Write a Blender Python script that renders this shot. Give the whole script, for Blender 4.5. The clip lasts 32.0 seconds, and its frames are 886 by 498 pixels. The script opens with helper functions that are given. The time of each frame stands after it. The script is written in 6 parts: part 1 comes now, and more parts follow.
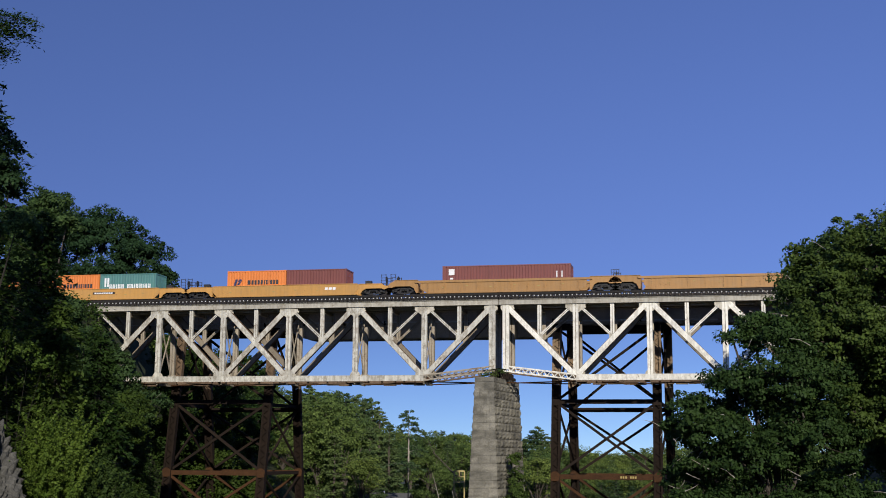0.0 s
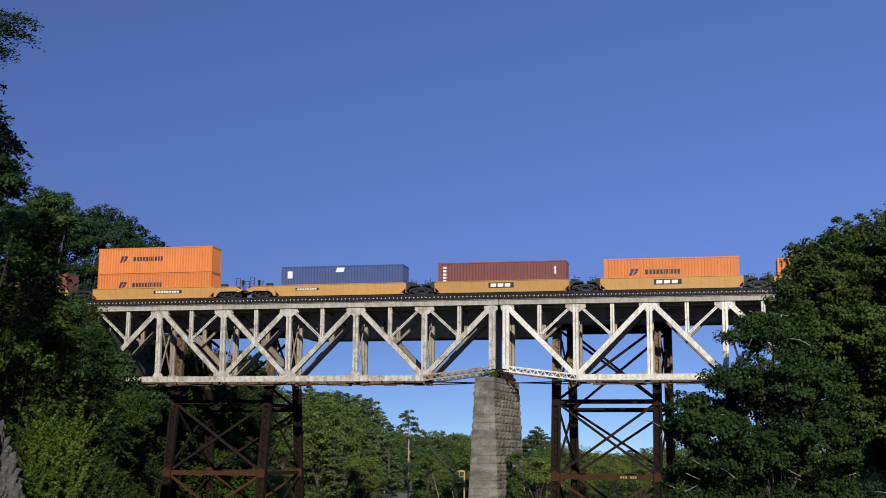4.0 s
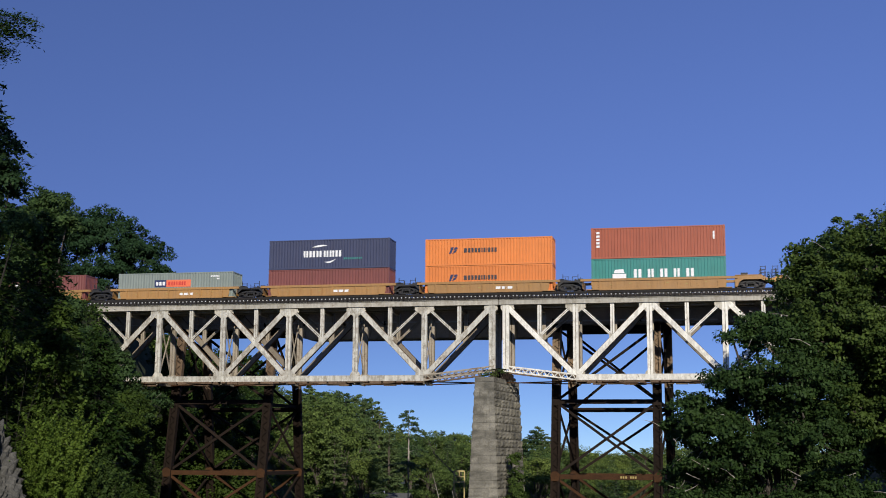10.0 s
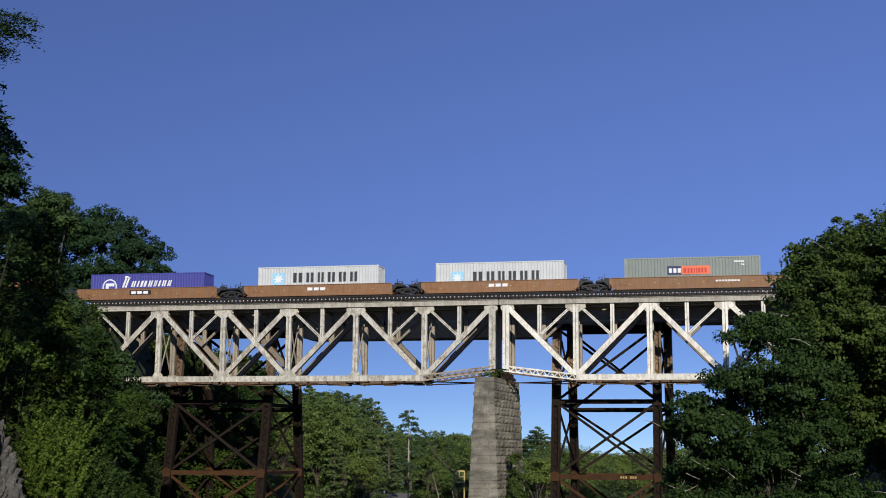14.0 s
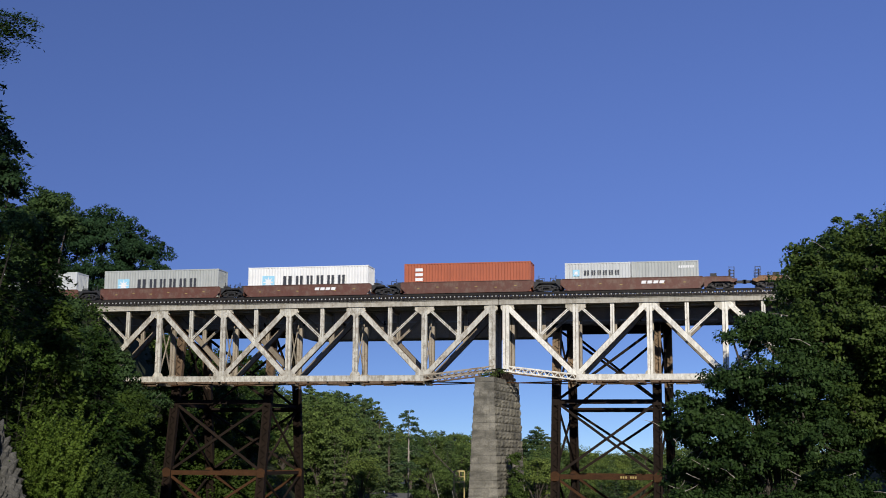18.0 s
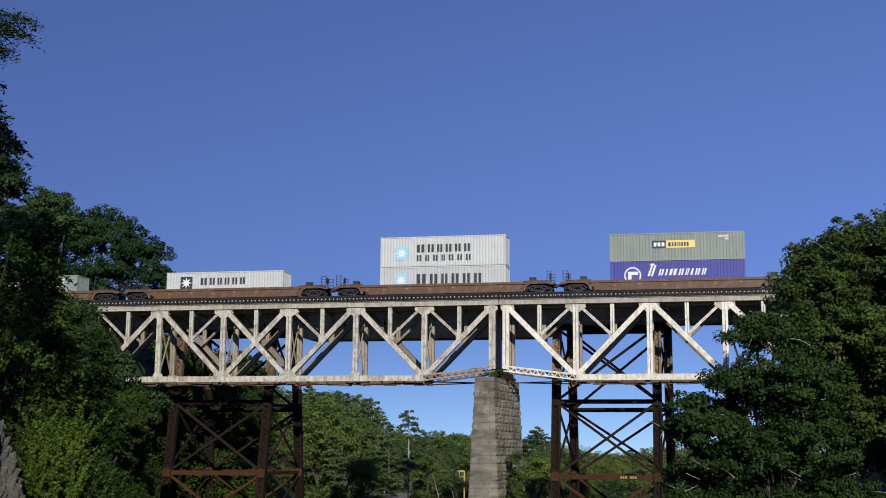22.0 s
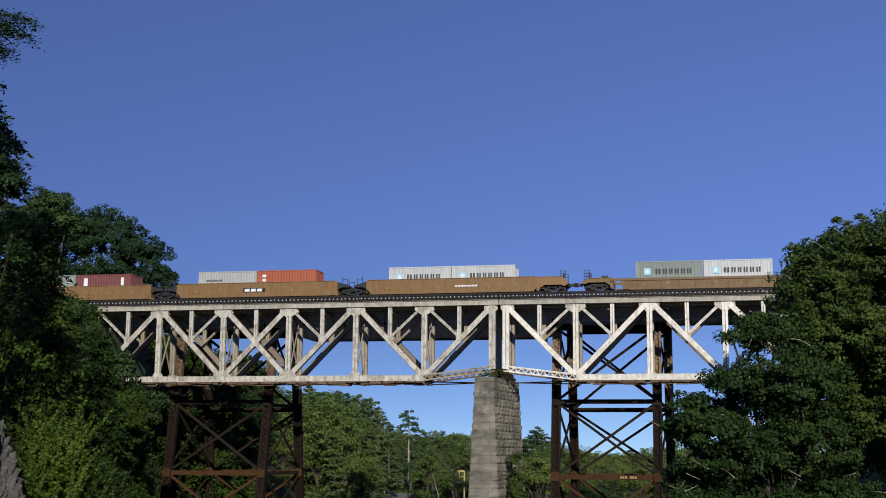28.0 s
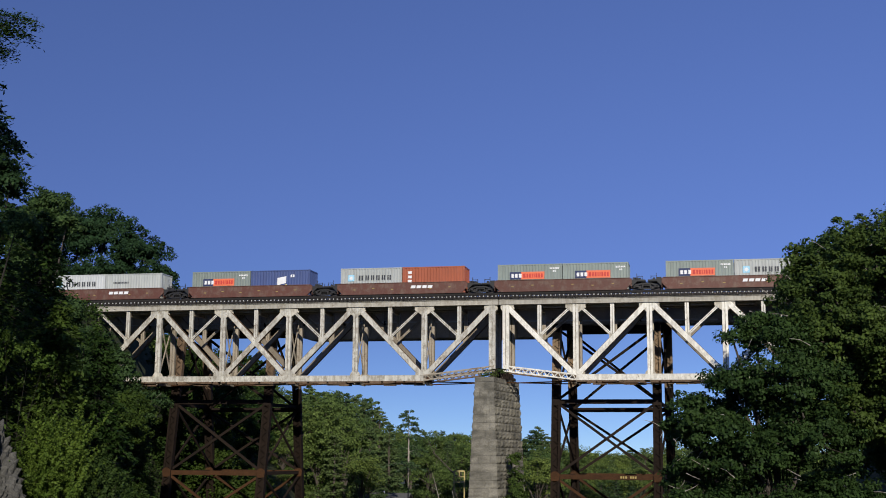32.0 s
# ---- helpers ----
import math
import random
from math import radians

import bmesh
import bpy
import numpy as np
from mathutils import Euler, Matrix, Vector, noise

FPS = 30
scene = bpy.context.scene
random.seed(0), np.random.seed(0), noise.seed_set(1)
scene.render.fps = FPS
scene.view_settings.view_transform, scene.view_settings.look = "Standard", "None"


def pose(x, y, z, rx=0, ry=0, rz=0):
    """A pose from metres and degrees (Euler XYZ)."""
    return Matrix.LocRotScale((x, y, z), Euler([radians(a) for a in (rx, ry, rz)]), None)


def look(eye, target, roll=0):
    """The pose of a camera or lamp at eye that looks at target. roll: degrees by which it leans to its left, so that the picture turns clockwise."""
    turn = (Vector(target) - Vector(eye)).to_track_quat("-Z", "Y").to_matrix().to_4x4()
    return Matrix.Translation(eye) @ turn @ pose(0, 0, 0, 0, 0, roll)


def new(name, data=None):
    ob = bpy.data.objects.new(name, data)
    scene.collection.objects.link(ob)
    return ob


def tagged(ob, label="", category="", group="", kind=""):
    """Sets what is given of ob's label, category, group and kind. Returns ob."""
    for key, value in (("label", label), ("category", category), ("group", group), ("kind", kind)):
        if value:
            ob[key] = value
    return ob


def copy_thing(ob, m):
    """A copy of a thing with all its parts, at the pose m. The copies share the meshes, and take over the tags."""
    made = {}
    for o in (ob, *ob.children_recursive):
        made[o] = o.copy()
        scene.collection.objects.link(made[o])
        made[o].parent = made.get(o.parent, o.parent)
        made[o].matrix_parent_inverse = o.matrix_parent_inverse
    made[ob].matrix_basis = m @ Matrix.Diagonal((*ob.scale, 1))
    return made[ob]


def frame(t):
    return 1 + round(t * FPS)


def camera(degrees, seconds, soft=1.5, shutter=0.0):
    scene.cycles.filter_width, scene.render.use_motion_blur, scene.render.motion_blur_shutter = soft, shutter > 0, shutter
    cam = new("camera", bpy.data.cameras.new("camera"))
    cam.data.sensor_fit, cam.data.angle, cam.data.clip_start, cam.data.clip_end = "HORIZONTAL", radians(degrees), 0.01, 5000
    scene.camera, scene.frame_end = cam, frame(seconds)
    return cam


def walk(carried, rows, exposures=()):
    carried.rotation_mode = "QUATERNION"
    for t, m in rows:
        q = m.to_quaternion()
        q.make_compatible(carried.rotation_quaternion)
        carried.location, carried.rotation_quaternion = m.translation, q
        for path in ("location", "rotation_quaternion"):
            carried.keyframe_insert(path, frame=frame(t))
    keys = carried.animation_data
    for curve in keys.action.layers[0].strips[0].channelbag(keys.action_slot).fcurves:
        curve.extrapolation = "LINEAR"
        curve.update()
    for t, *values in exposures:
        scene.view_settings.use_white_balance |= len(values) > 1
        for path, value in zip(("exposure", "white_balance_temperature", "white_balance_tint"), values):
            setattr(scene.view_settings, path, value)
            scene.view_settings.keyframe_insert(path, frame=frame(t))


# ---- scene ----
# The lens, and a tripod that never moves; the eye is the origin of the plan.
cam = camera(39.05, 32.0, soft=0.95, shutter=0.1)
EYE = pose(0, 0, 0) @ Matrix(((0.97834, 0.02635, 0.20532, 0), (0.20688, -0.15990, -0.96521, 0), (0.00740, 0.98678, -0.16188, 0), (0, 0, 0, 1)))
walk(cam, [(0.0, EYE), (32.0, EYE)], exposures=[(0.0, -0.02), (20.0, -0.02), (22.0, -0.06), (24.0, -0.08), (32.0, -0.08)])

# ---- light: low summer sun from behind the camera's right shoulder ----
SUN = Vector((0.32, -0.835, 0.37)).normalized()
world = bpy.data.worlds.new("sky")
scene.world = world
world.use_nodes = True
wn = world.node_tree.nodes
sky = wn.new("ShaderNodeTexSky")
sky.sky_type = "NISHITA"
sky.sun_disc = False
sky.sun_elevation = math.asin(SUN.z)
sky.sun_rotation = -math.atan2(SUN.x, SUN.y)
sky.altitude = 2000
sky.air_density, sky.dust_density, sky.ozone_density = 1.0, 0.0, 4.0
# deep clear-day blue: haze stays a thin layer low over the horizon
sky_split, sky_join = wn.new("ShaderNodeSeparateXYZ"), wn.new("ShaderNodeCombineXYZ")
sky_high, sky_low, sky_bend = wn.new("ShaderNodeMath"), wn.new("ShaderNodeMath"), wn.new("ShaderNodeMath")
sky_high.operation = sky_low.operation = "MULTIPLY_ADD"
sky_bend.operation = "SMOOTH_MIN"
sky_link = world.node_tree.links.new
sky_link(wn.new("ShaderNodeTexCoord").outputs["Generated"], sky_split.inputs[0])
for node, slope, lift in ((sky_high, 0.72, 0.150), (sky_low, 1.7, 0.050)):
    sky_link(sky_split.outputs[2], node.inputs[0])
    node.inputs[1].default_value, node.inputs[2].default_value = slope, lift
sky_link(sky_high.outputs[0], sky_bend.inputs[0])
sky_link(sky_low.outputs[0], sky_bend.inputs[1])
sky_bend.inputs[2].default_value = 0.035
for k in (0, 1):
    sky_link(sky_split.outputs[k], sky_join.inputs[k])
sky_link(sky_bend.outputs[0], sky_join.inputs[2])
sky_link(sky_join.outputs[0], sky.inputs[0])
sky_tint = wn.new("ShaderNodeMix")
sky_tint.data_type, sky_tint.blend_type = "RGBA", "MULTIPLY"
sky_tint.inputs[0].default_value = 1.0
sky_shade = wn.new("ShaderNodeValToRGB")
sky_shade.color_ramp.elements[0].position, sky_shade.color_ramp.elements[0].color = 0.01, (1.04, 1.075, 1.28, 1)
sky_shade.color_ramp.elements[1].position, sky_shade.color_ramp.elements[1].color = 0.16, (1.135, 1.035, 1.425, 1)
sky_link(sky_split.outputs[2], sky_shade.inputs[0])
sky_link(sky_shade.outputs[0], sky_tint.inputs[7])
world.node_tree.links.new(sky.outputs[0], sky_tint.inputs[6])
wn["Background"].inputs["Strength"].default_value = 0.0825
world.node_tree.links.new(sky_tint.outputs[2], wn["Background"].inputs["Color"])
sun_data = bpy.data.lights.new("sun", "SUN")
sun_data.energy, sun_data.angle, sun_data.color = 4.08, radians(0.55), (1.0, 0.94, 0.84)
sun = new("sun", sun_data)
sun.matrix_world = look(SUN * 300, (0, 0, 0))

# ---- materials ----


def ramp(nt, fac, stops):
    r = nt.nodes.new("ShaderNodeValToRGB")
    nt.links.new(fac, r.inputs[0])
    e = r.color_ramp.elements
    while len(e) < len(stops):
        e.new(0.5)
    for k, (p, c) in zip(e, stops):
        k.position, k.color = p, (*c, 1) if len(c) == 3 else c
    return r.outputs[0]


def noise_of(nt, co, scale, detail=4, rough=0.6):
    n = nt.nodes.new("ShaderNodeTexNoise")
    n.inputs["Scale"].default_value, n.inputs["Detail"].default_value, n.inputs["Roughness"].default_value = scale, detail, rough
    nt.links.new(co, n.inputs["Vector"])
    return n.outputs["Fac"]


def stretched(nt, co, x, y, z):
    m = nt.nodes.new("ShaderNodeMapping")
    m.inputs["Scale"].default_value = (x, y, z)
    nt.links.new(co, m.inputs["Vector"])
    return m.outputs[0]


def mix(nt, fac, a, b, kind="MIX"):
    m = nt.nodes.new("ShaderNodeMix")
    m.data_type, m.blend_type = "RGBA", kind
    if isinstance(fac, float):
        m.inputs[0].default_value = fac
    else:
        nt.links.new(fac, m.inputs[0])
    for k, v in ((6, a), (7, b)):
        if isinstance(v, tuple):
            m.inputs[k].default_value = (*v, 1)
        else:
            nt.links.new(v, m.inputs[k])
    return m.outputs[2]


def math_node(nt, op, a, b=None):
    m = nt.nodes.new("ShaderNodeMath")
    m.operation = op
    for k, v in enumerate((a, b)):
        if v is None:
            continue
        if isinstance(v, (int, float)):
            m.inputs[k].default_value = v
        else:
            nt.links.new(v, m.inputs[k])
    return m.outputs[0]


def base(name, rough=0.6, metal=0.0):
    m = bpy.data.materials.new(name)
    m.use_nodes = True
    nt = m.node_tree
    b = nt.nodes["Principled BSDF"]
    b.inputs["Roughness"].default_value, b.inputs["Metallic"].default_value = rough, metal
    co = nt.nodes.new("ShaderNodeTexCoord").outputs["Object"]
    info = nt.nodes.new("ShaderNodeObjectInfo")
    return m, nt, b, co, info.outputs["Random"]


def bump(nt, b, height, strength, distance):
    n = nt.nodes.new("ShaderNodeBump")
    n.inputs["Strength"].default_value, n.inputs["Distance"].default_value = strength, distance
    nt.links.new(height, n.inputs["Height"])
    nt.links.new(n.outputs[0], b.inputs["Normal"])


def shade(c, k):
    return tuple(min(1.0, max(0.0, v * k)) for v in c)


def paint(name, color, rust=(0.10, 0.045, 0.022), wear=0.5, streak=0.5, rough=0.55, spread=0.12, patches=0.0):
    """Old paint on steel: blotches, rain streaks down the sides, rust where it has gone. wear: 0 none to 1 much."""
    m, nt, b, co, rnd = base(name, rough)
    big = noise_of(nt, co, 0.7, 5)
    small = noise_of(nt, co, 9.0, 4)
    run = noise_of(nt, stretched(nt, co, 5.0, 5.0, 0.35), 1.0, 5, 0.65)
    c = mix(nt, big, shade(color, 1 - spread), shade(color, 1 + spread))
    if patches:
        mould = noise_of(nt, stretched(nt, co, 1.0, 1.0, 0.7), 2.3, 6, 0.7)
        c = mix(nt, math_node(nt, "MULTIPLY", ramp(nt, mould, [(0.47, (0, 0, 0)), (0.62, (1, 1, 1))]), patches), c, (0.235, 0.200, 0.142))
    dirt = ramp(nt, run, [(0.42, (0, 0, 0)), (0.75, (1, 1, 1))])
    c = mix(nt, math_node(nt, "MULTIPLY", dirt, streak), c, tuple(0.45 * v + 0.25 * r for v, r in zip(color, rust)))
    spots = ramp(nt, math_node(nt, "ADD", math_node(nt, "MULTIPLY", small, 0.55), math_node(nt, "MULTIPLY", big, 0.45)),
                 [(0.66 - 0.16 * wear, (0, 0, 0)), (0.74 - 0.12 * wear, (1, 1, 1))])
    c = mix(nt, math_node(nt, "MULTIPLY", spots, min(1.0, 0.4 + wear)), c, rust)
    c = mix(nt, 1.0, c, mix(nt, rnd, (0.9, 0.9, 0.9), (1.08, 1.08, 1.08)), "MULTIPLY")
    nt.links.new(c, b.inputs["Base Color"])
    nt.links.new(math_node(nt, "ADD", math_node(nt, "MULTIPLY", spots, 0.25), rough), b.inputs["Roughness"])
    bump(nt, b, small, 0.25, 0.01)
    return m


def speckled(name, lo, hi, scale, rough=0.9, fine=14.0, bump_d=0.03, spread=0.15, strength=0.6, stain=False, spec=0.5):
    m, nt, b, co, rnd = base(name, rough)
    b.inputs["Specular IOR Level"].default_value = spec
    big = noise_of(nt, co, scale, 6)
    small = noise_of(nt, co, fine, 5, 0.7)
    c = ramp(nt, big, [(0.3, lo), (0.7, hi)])
    c = mix(nt, 0.6, c, ramp(nt, small, [(0.3, shade(lo, 0.8)), (0.72, shade(hi, 1.1))]))
    c = mix(nt, 1.0, c, mix(nt, rnd, (1 - spread,) * 3, (1 + spread,) * 3), "MULTIPLY")
    if stain:
        # water stains that run over the joints: broad damp bands and narrow runs of lime
        at = nt.nodes.new("ShaderNodeNewGeometry").outputs["Position"]
        damp = noise_of(nt, stretched(nt, at, 0.30, 0.30, 0.75), 1.0, 6, 0.66)
        c = mix(nt, ramp(nt, damp, [(0.42, (0, 0, 0)), (0.60, (0.80, 0.80, 0.80))]), c, shade(lo, 0.52))
        lime = noise_of(nt, stretched(nt, at, 1.8, 1.8, 0.16), 1.0, 5, 0.6)
        c = mix(nt, ramp(nt, lime, [(0.56, (0, 0, 0)), (0.74, (0.55, 0.55, 0.55))]), c, shade(hi, 1.25))
    nt.links.new(c, b.inputs["Base Color"])
    bump(nt, b, small, strength, bump_d)
    return m


def leaf_material(name, lo, hi):
    m, nt, b, co, rnd = base(name, 0.55)
    geo = nt.nodes.new("ShaderNodeNewGeometry").outputs["Random Per Island"]
    patch = noise_of(nt, co, 0.35, 3)
    spray = noise_of(nt, co, 1.3, 3)
    f = math_node(nt, "ADD", math_node(nt, "MULTIPLY", geo, 0.25), math_node(nt, "ADD", math_node(nt, "MULTIPLY", patch, 0.45), math_node(nt, "MULTIPLY", spray, 0.45)))
    c = ramp(nt, f, [(0.36, lo), (0.74, hi)])
    c = mix(nt, 1.0, c, mix(nt, rnd, (0.66, 0.74, 0.78), (1.42, 1.26, 1.02)), "MULTIPLY")
    nt.links.new(c, b.inputs["Base Color"])
    b.inputs["Specular IOR Level"].default_value = 0.10
    t = nt.nodes.new("ShaderNodeBsdfTranslucent")
    nt.links.new(c, t.inputs["Color"])
    s = nt.nodes.new("ShaderNodeMixShader")
    s.inputs[0].default_value = 0.28
    nt.links.new(b.outputs[0], s.inputs[1])
    nt.links.new(t.outputs[0], s.inputs[2])
    nt.links.new(s.outputs[0], nt.nodes["Material Output"].inputs["Surface"])
    return m


def plain(name, color, rough=0.6, metal=0.0):
    m, nt, b, co, rnd = base(name, rough, metal)
    n = noise_of(nt, co, 6.0, 4)
    nt.links.new(mix(nt, n, shade(color, 0.85), shade(color, 1.12)), b.inputs["Base Color"])
    return m


BRIDGE_WHITE = paint("weathered_white_bridge_paint", (0.83, 0.800, 0.690), rust=(0.15, 0.085, 0.048), wear=0.46, streak=0.55, rough=0.7, patches=0.42)
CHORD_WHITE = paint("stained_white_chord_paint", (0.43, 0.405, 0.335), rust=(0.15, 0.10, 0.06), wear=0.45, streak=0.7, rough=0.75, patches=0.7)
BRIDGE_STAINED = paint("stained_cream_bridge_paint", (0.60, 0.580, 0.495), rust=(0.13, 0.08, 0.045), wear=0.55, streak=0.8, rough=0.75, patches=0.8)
# Far truss paints: dirt and rust, plus its shade put into the base colour.
BRIDGE_GREY = paint("shade_toned_dirty_white_paint", (0.37, 0.32, 0.245), rust=(0.13, 0.07, 0.04), wear=0.6, streak=0.6, rough=0.75, patches=0.8)
FAR_STEEL = paint("shade_toned_peeling_paint", (0.25, 0.210, 0.155), rust=(0.08, 0.05, 0.03), wear=0.6, streak=0.6, rough=0.8, patches=0.6)
GUSSET = paint("grey_stained_gusset_paint", (0.56, 0.52, 0.42), rust=(0.15, 0.10, 0.06), wear=0.5, streak=0.7, rough=0.75, patches=0.7)
# Near-black base: rusted steel with the towers' shade put into its colour.
RUST_DARK = speckled("shade_dark_rusted_steel", (0.009, 0.007, 0.006), (0.028, 0.018, 0.012), 0.8, 0.85, 8.0, 0.01, spec=0.15)
RUST_RED = speckled("red_rusted_steel", (0.026, 0.012, 0.005), (0.085, 0.038, 0.015), 0.9, 0.85, 9.0, 0.01, spec=0.2)
# Rusted leg steel, darkened further to hold the shade low on the towers.
LEG_BROWN = speckled("shade_dark_rusted_leg_steel", (0.006, 0.005, 0.004), (0.024, 0.015, 0.010), 0.7, 0.85, 6.0, 0.01, spec=0.12)
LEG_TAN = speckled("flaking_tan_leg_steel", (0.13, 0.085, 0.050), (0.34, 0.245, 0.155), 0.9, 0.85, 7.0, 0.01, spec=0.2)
RUST_BROWN = speckled("flaking_brown_steel", (0.06, 0.038, 0.024), (0.22, 0.15, 0.095), 1.2, 0.85, 8.0, 0.01, spec=0.2)
GIRDER = speckled("brown_girder_steel", (0.30, 0.245, 0.175), (0.52, 0.430, 0.315), 0.5, 0.8, 7.0, 0.01)
TIMBER = speckled("creosoted_timber", (0.008, 0.007, 0.006), (0.024, 0.020, 0.017), 1.5, 0.9, 12.0, 0.01)
PLATE = plain("galvanised_plate", (0.62, 0.61, 0.58), 0.5)
RAIL = speckled("rail_steel", (0.06, 0.04, 0.03), (0.14, 0.09, 0.07), 2.0, 0.5, 10.0, 0.005)
PIPE = plain("pale_pipe", (0.55, 0.53, 0.48), 0.5)
STONE = speckled("grey_granite_block", (0.152, 0.141, 0.110), (0.325, 0.301, 0.238), 0.9, 0.9, 7.0, 0.05, 0.14, stain=True)
MORTAR = speckled("mortar", (0.14, 0.13, 0.11), (0.26, 0.24, 0.20), 3.0, 0.95, 15.0, 0.02)
ROCK = speckled("cliff_rock", (0.018, 0.018, 0.016), (0.150, 0.145, 0.130), 2.6, 0.94, 14.0, 0.15)
GROUND = speckled("forest_floor", (0.016, 0.024, 0.008), (0.045, 0.058, 0.020), 0.25, 0.95, 3.0, 0.1)
BALLAST = speckled("ballast", (0.12, 0.115, 0.11), (0.28, 0.27, 0.26), 3.0, 0.95, 22.0, 0.05)
BARK = speckled("bark", (0.045, 0.036, 0.028), (0.12, 0.10, 0.08), 2.5, 0.95, 14.0, 0.03)
HEMLOCK_BARK = speckled("dark_hemlock_bark", (0.014, 0.012, 0.009), (0.035, 0.029, 0.022), 2.5, 0.95, 14.0, 0.03)
DEAD = speckled("bare_grey_wood", (0.22, 0.19, 0.16), (0.42, 0.38, 0.33), 2.5, 0.9, 14.0, 0.02)
LEAF_OAK = leaf_material("oak_leaves", (0.018, 0.038, 0.011), (0.080, 0.130, 0.033))
LEAF_MAPLE = leaf_material("maple_leaves", (0.022, 0.048, 0.019), (0.060, 0.110, 0.040))
# Dark green for hemlocks and others, lowered to include the left bank's shade.
LEAF_DARK = leaf_material("shade_dark_leaves", (0.012, 0.028, 0.008), (0.056, 0.098, 0.020))
LEAF_LIGHT = leaf_material("fresh_leaves", (0.030, 0.066, 0.013), (0.096, 0.158, 0.031))
LEAF_FAR = leaf_material("woodland_leaves", (0.040, 0.078, 0.022), (0.158, 0.225, 0.066))
LEAF_PINE = leaf_material("pine_needles", (0.048, 0.088, 0.038), (0.125, 0.185, 0.076))
BLACK = plain("black_steel", (0.018, 0.017, 0.016), 0.6)
WHEEL = plain("wheel_steel", (0.05, 0.042, 0.038), 0.45, 0.6)
MARK_WHITE = plain("white_lettering_paint", (0.80, 0.80, 0.78), 0.6)
MARK_BLUE = plain("navy_lettering_paint", (0.018, 0.030, 0.095), 0.6)
MARK_GREY = plain("charcoal_lettering_paint", (0.030, 0.033, 0.042), 0.6)
MARK_SKY = plain("pale_blue_panel", (0.32, 0.62, 0.78), 0.6)
MARK_ORANGE = plain("orange_panel", (0.80, 0.17, 0.07), 0.6)
MARK_YELLOW = plain("yellow_panel", (0.85, 0.68, 0.20), 0.6)
FADED_YELLOW = plain("faded_yellow_paint", (0.36, 0.27, 0.09), 0.8)
MARK_RED = plain("red_panel", (0.55, 0.04, 0.03), 0.6)
MARK_BLACK = plain("black_panel", (0.012, 0.011, 0.010), 0.6)
PAINTS = {n: paint("container_" + n, c, wear=w, streak=s, rough=0.5, spread=0.2) for n, c, w, s in (
    ("orange", (0.71, 0.212, 0.040), 0.14, 0.34), ("maroon", (0.195, 0.058, 0.046), 0.22, 0.50), ("red", (0.38, 0.098, 0.040), 0.18, 0.45),
    ("brick", (0.34, 0.082, 0.036), 0.18, 0.45), ("teal", (0.088, 0.235, 0.215), 0.16, 0.40), ("seagreen", (0.034, 0.225, 0.190), 0.16, 0.35),
    ("green", (0.055, 0.140, 0.075), 0.16, 0.40), ("blue", (0.057, 0.087, 0.215), 0.16, 0.40), ("royal", (0.062, 0.067, 0.320), 0.12, 0.30),
    ("navy", (0.044, 0.054, 0.108), 0.16, 0.40), ("grey", (0.42, 0.44, 0.41), 0.18, 0.45), ("sage", (0.245, 0.285, 0.25), 0.16, 0.45),
    ("white", (0.80, 0.80, 0.76), 0.06, 0.12), ("pale", (0.56, 0.58, 0.56), 0.15, 0.35))}
WELLS = {n: paint("well_" + n, c, wear=w, streak=s, rough=0.6, patches=0.3 if n in ("brown", "tan", "orange", "amber", "rust") else 0.12) for n, c, w, s in (
    ("yellow", (0.54, 0.280, 0.066), 0.32, 0.40), ("ochre", (0.38, 0.200, 0.060), 0.35, 0.5), ("tan", (0.19, 0.108, 0.034), 0.55, 0.75), ("orange", (0.26, 0.122, 0.043), 0.55, 0.75),
    ("amber", (0.235, 0.125, 0.034), 0.5, 0.7), ("rust", (0.112, 0.056, 0.027), 0.6, 0.7), ("brown", (0.115, 0.040, 0.024), 0.45, 0.6))}

# ---- mesh helpers ----


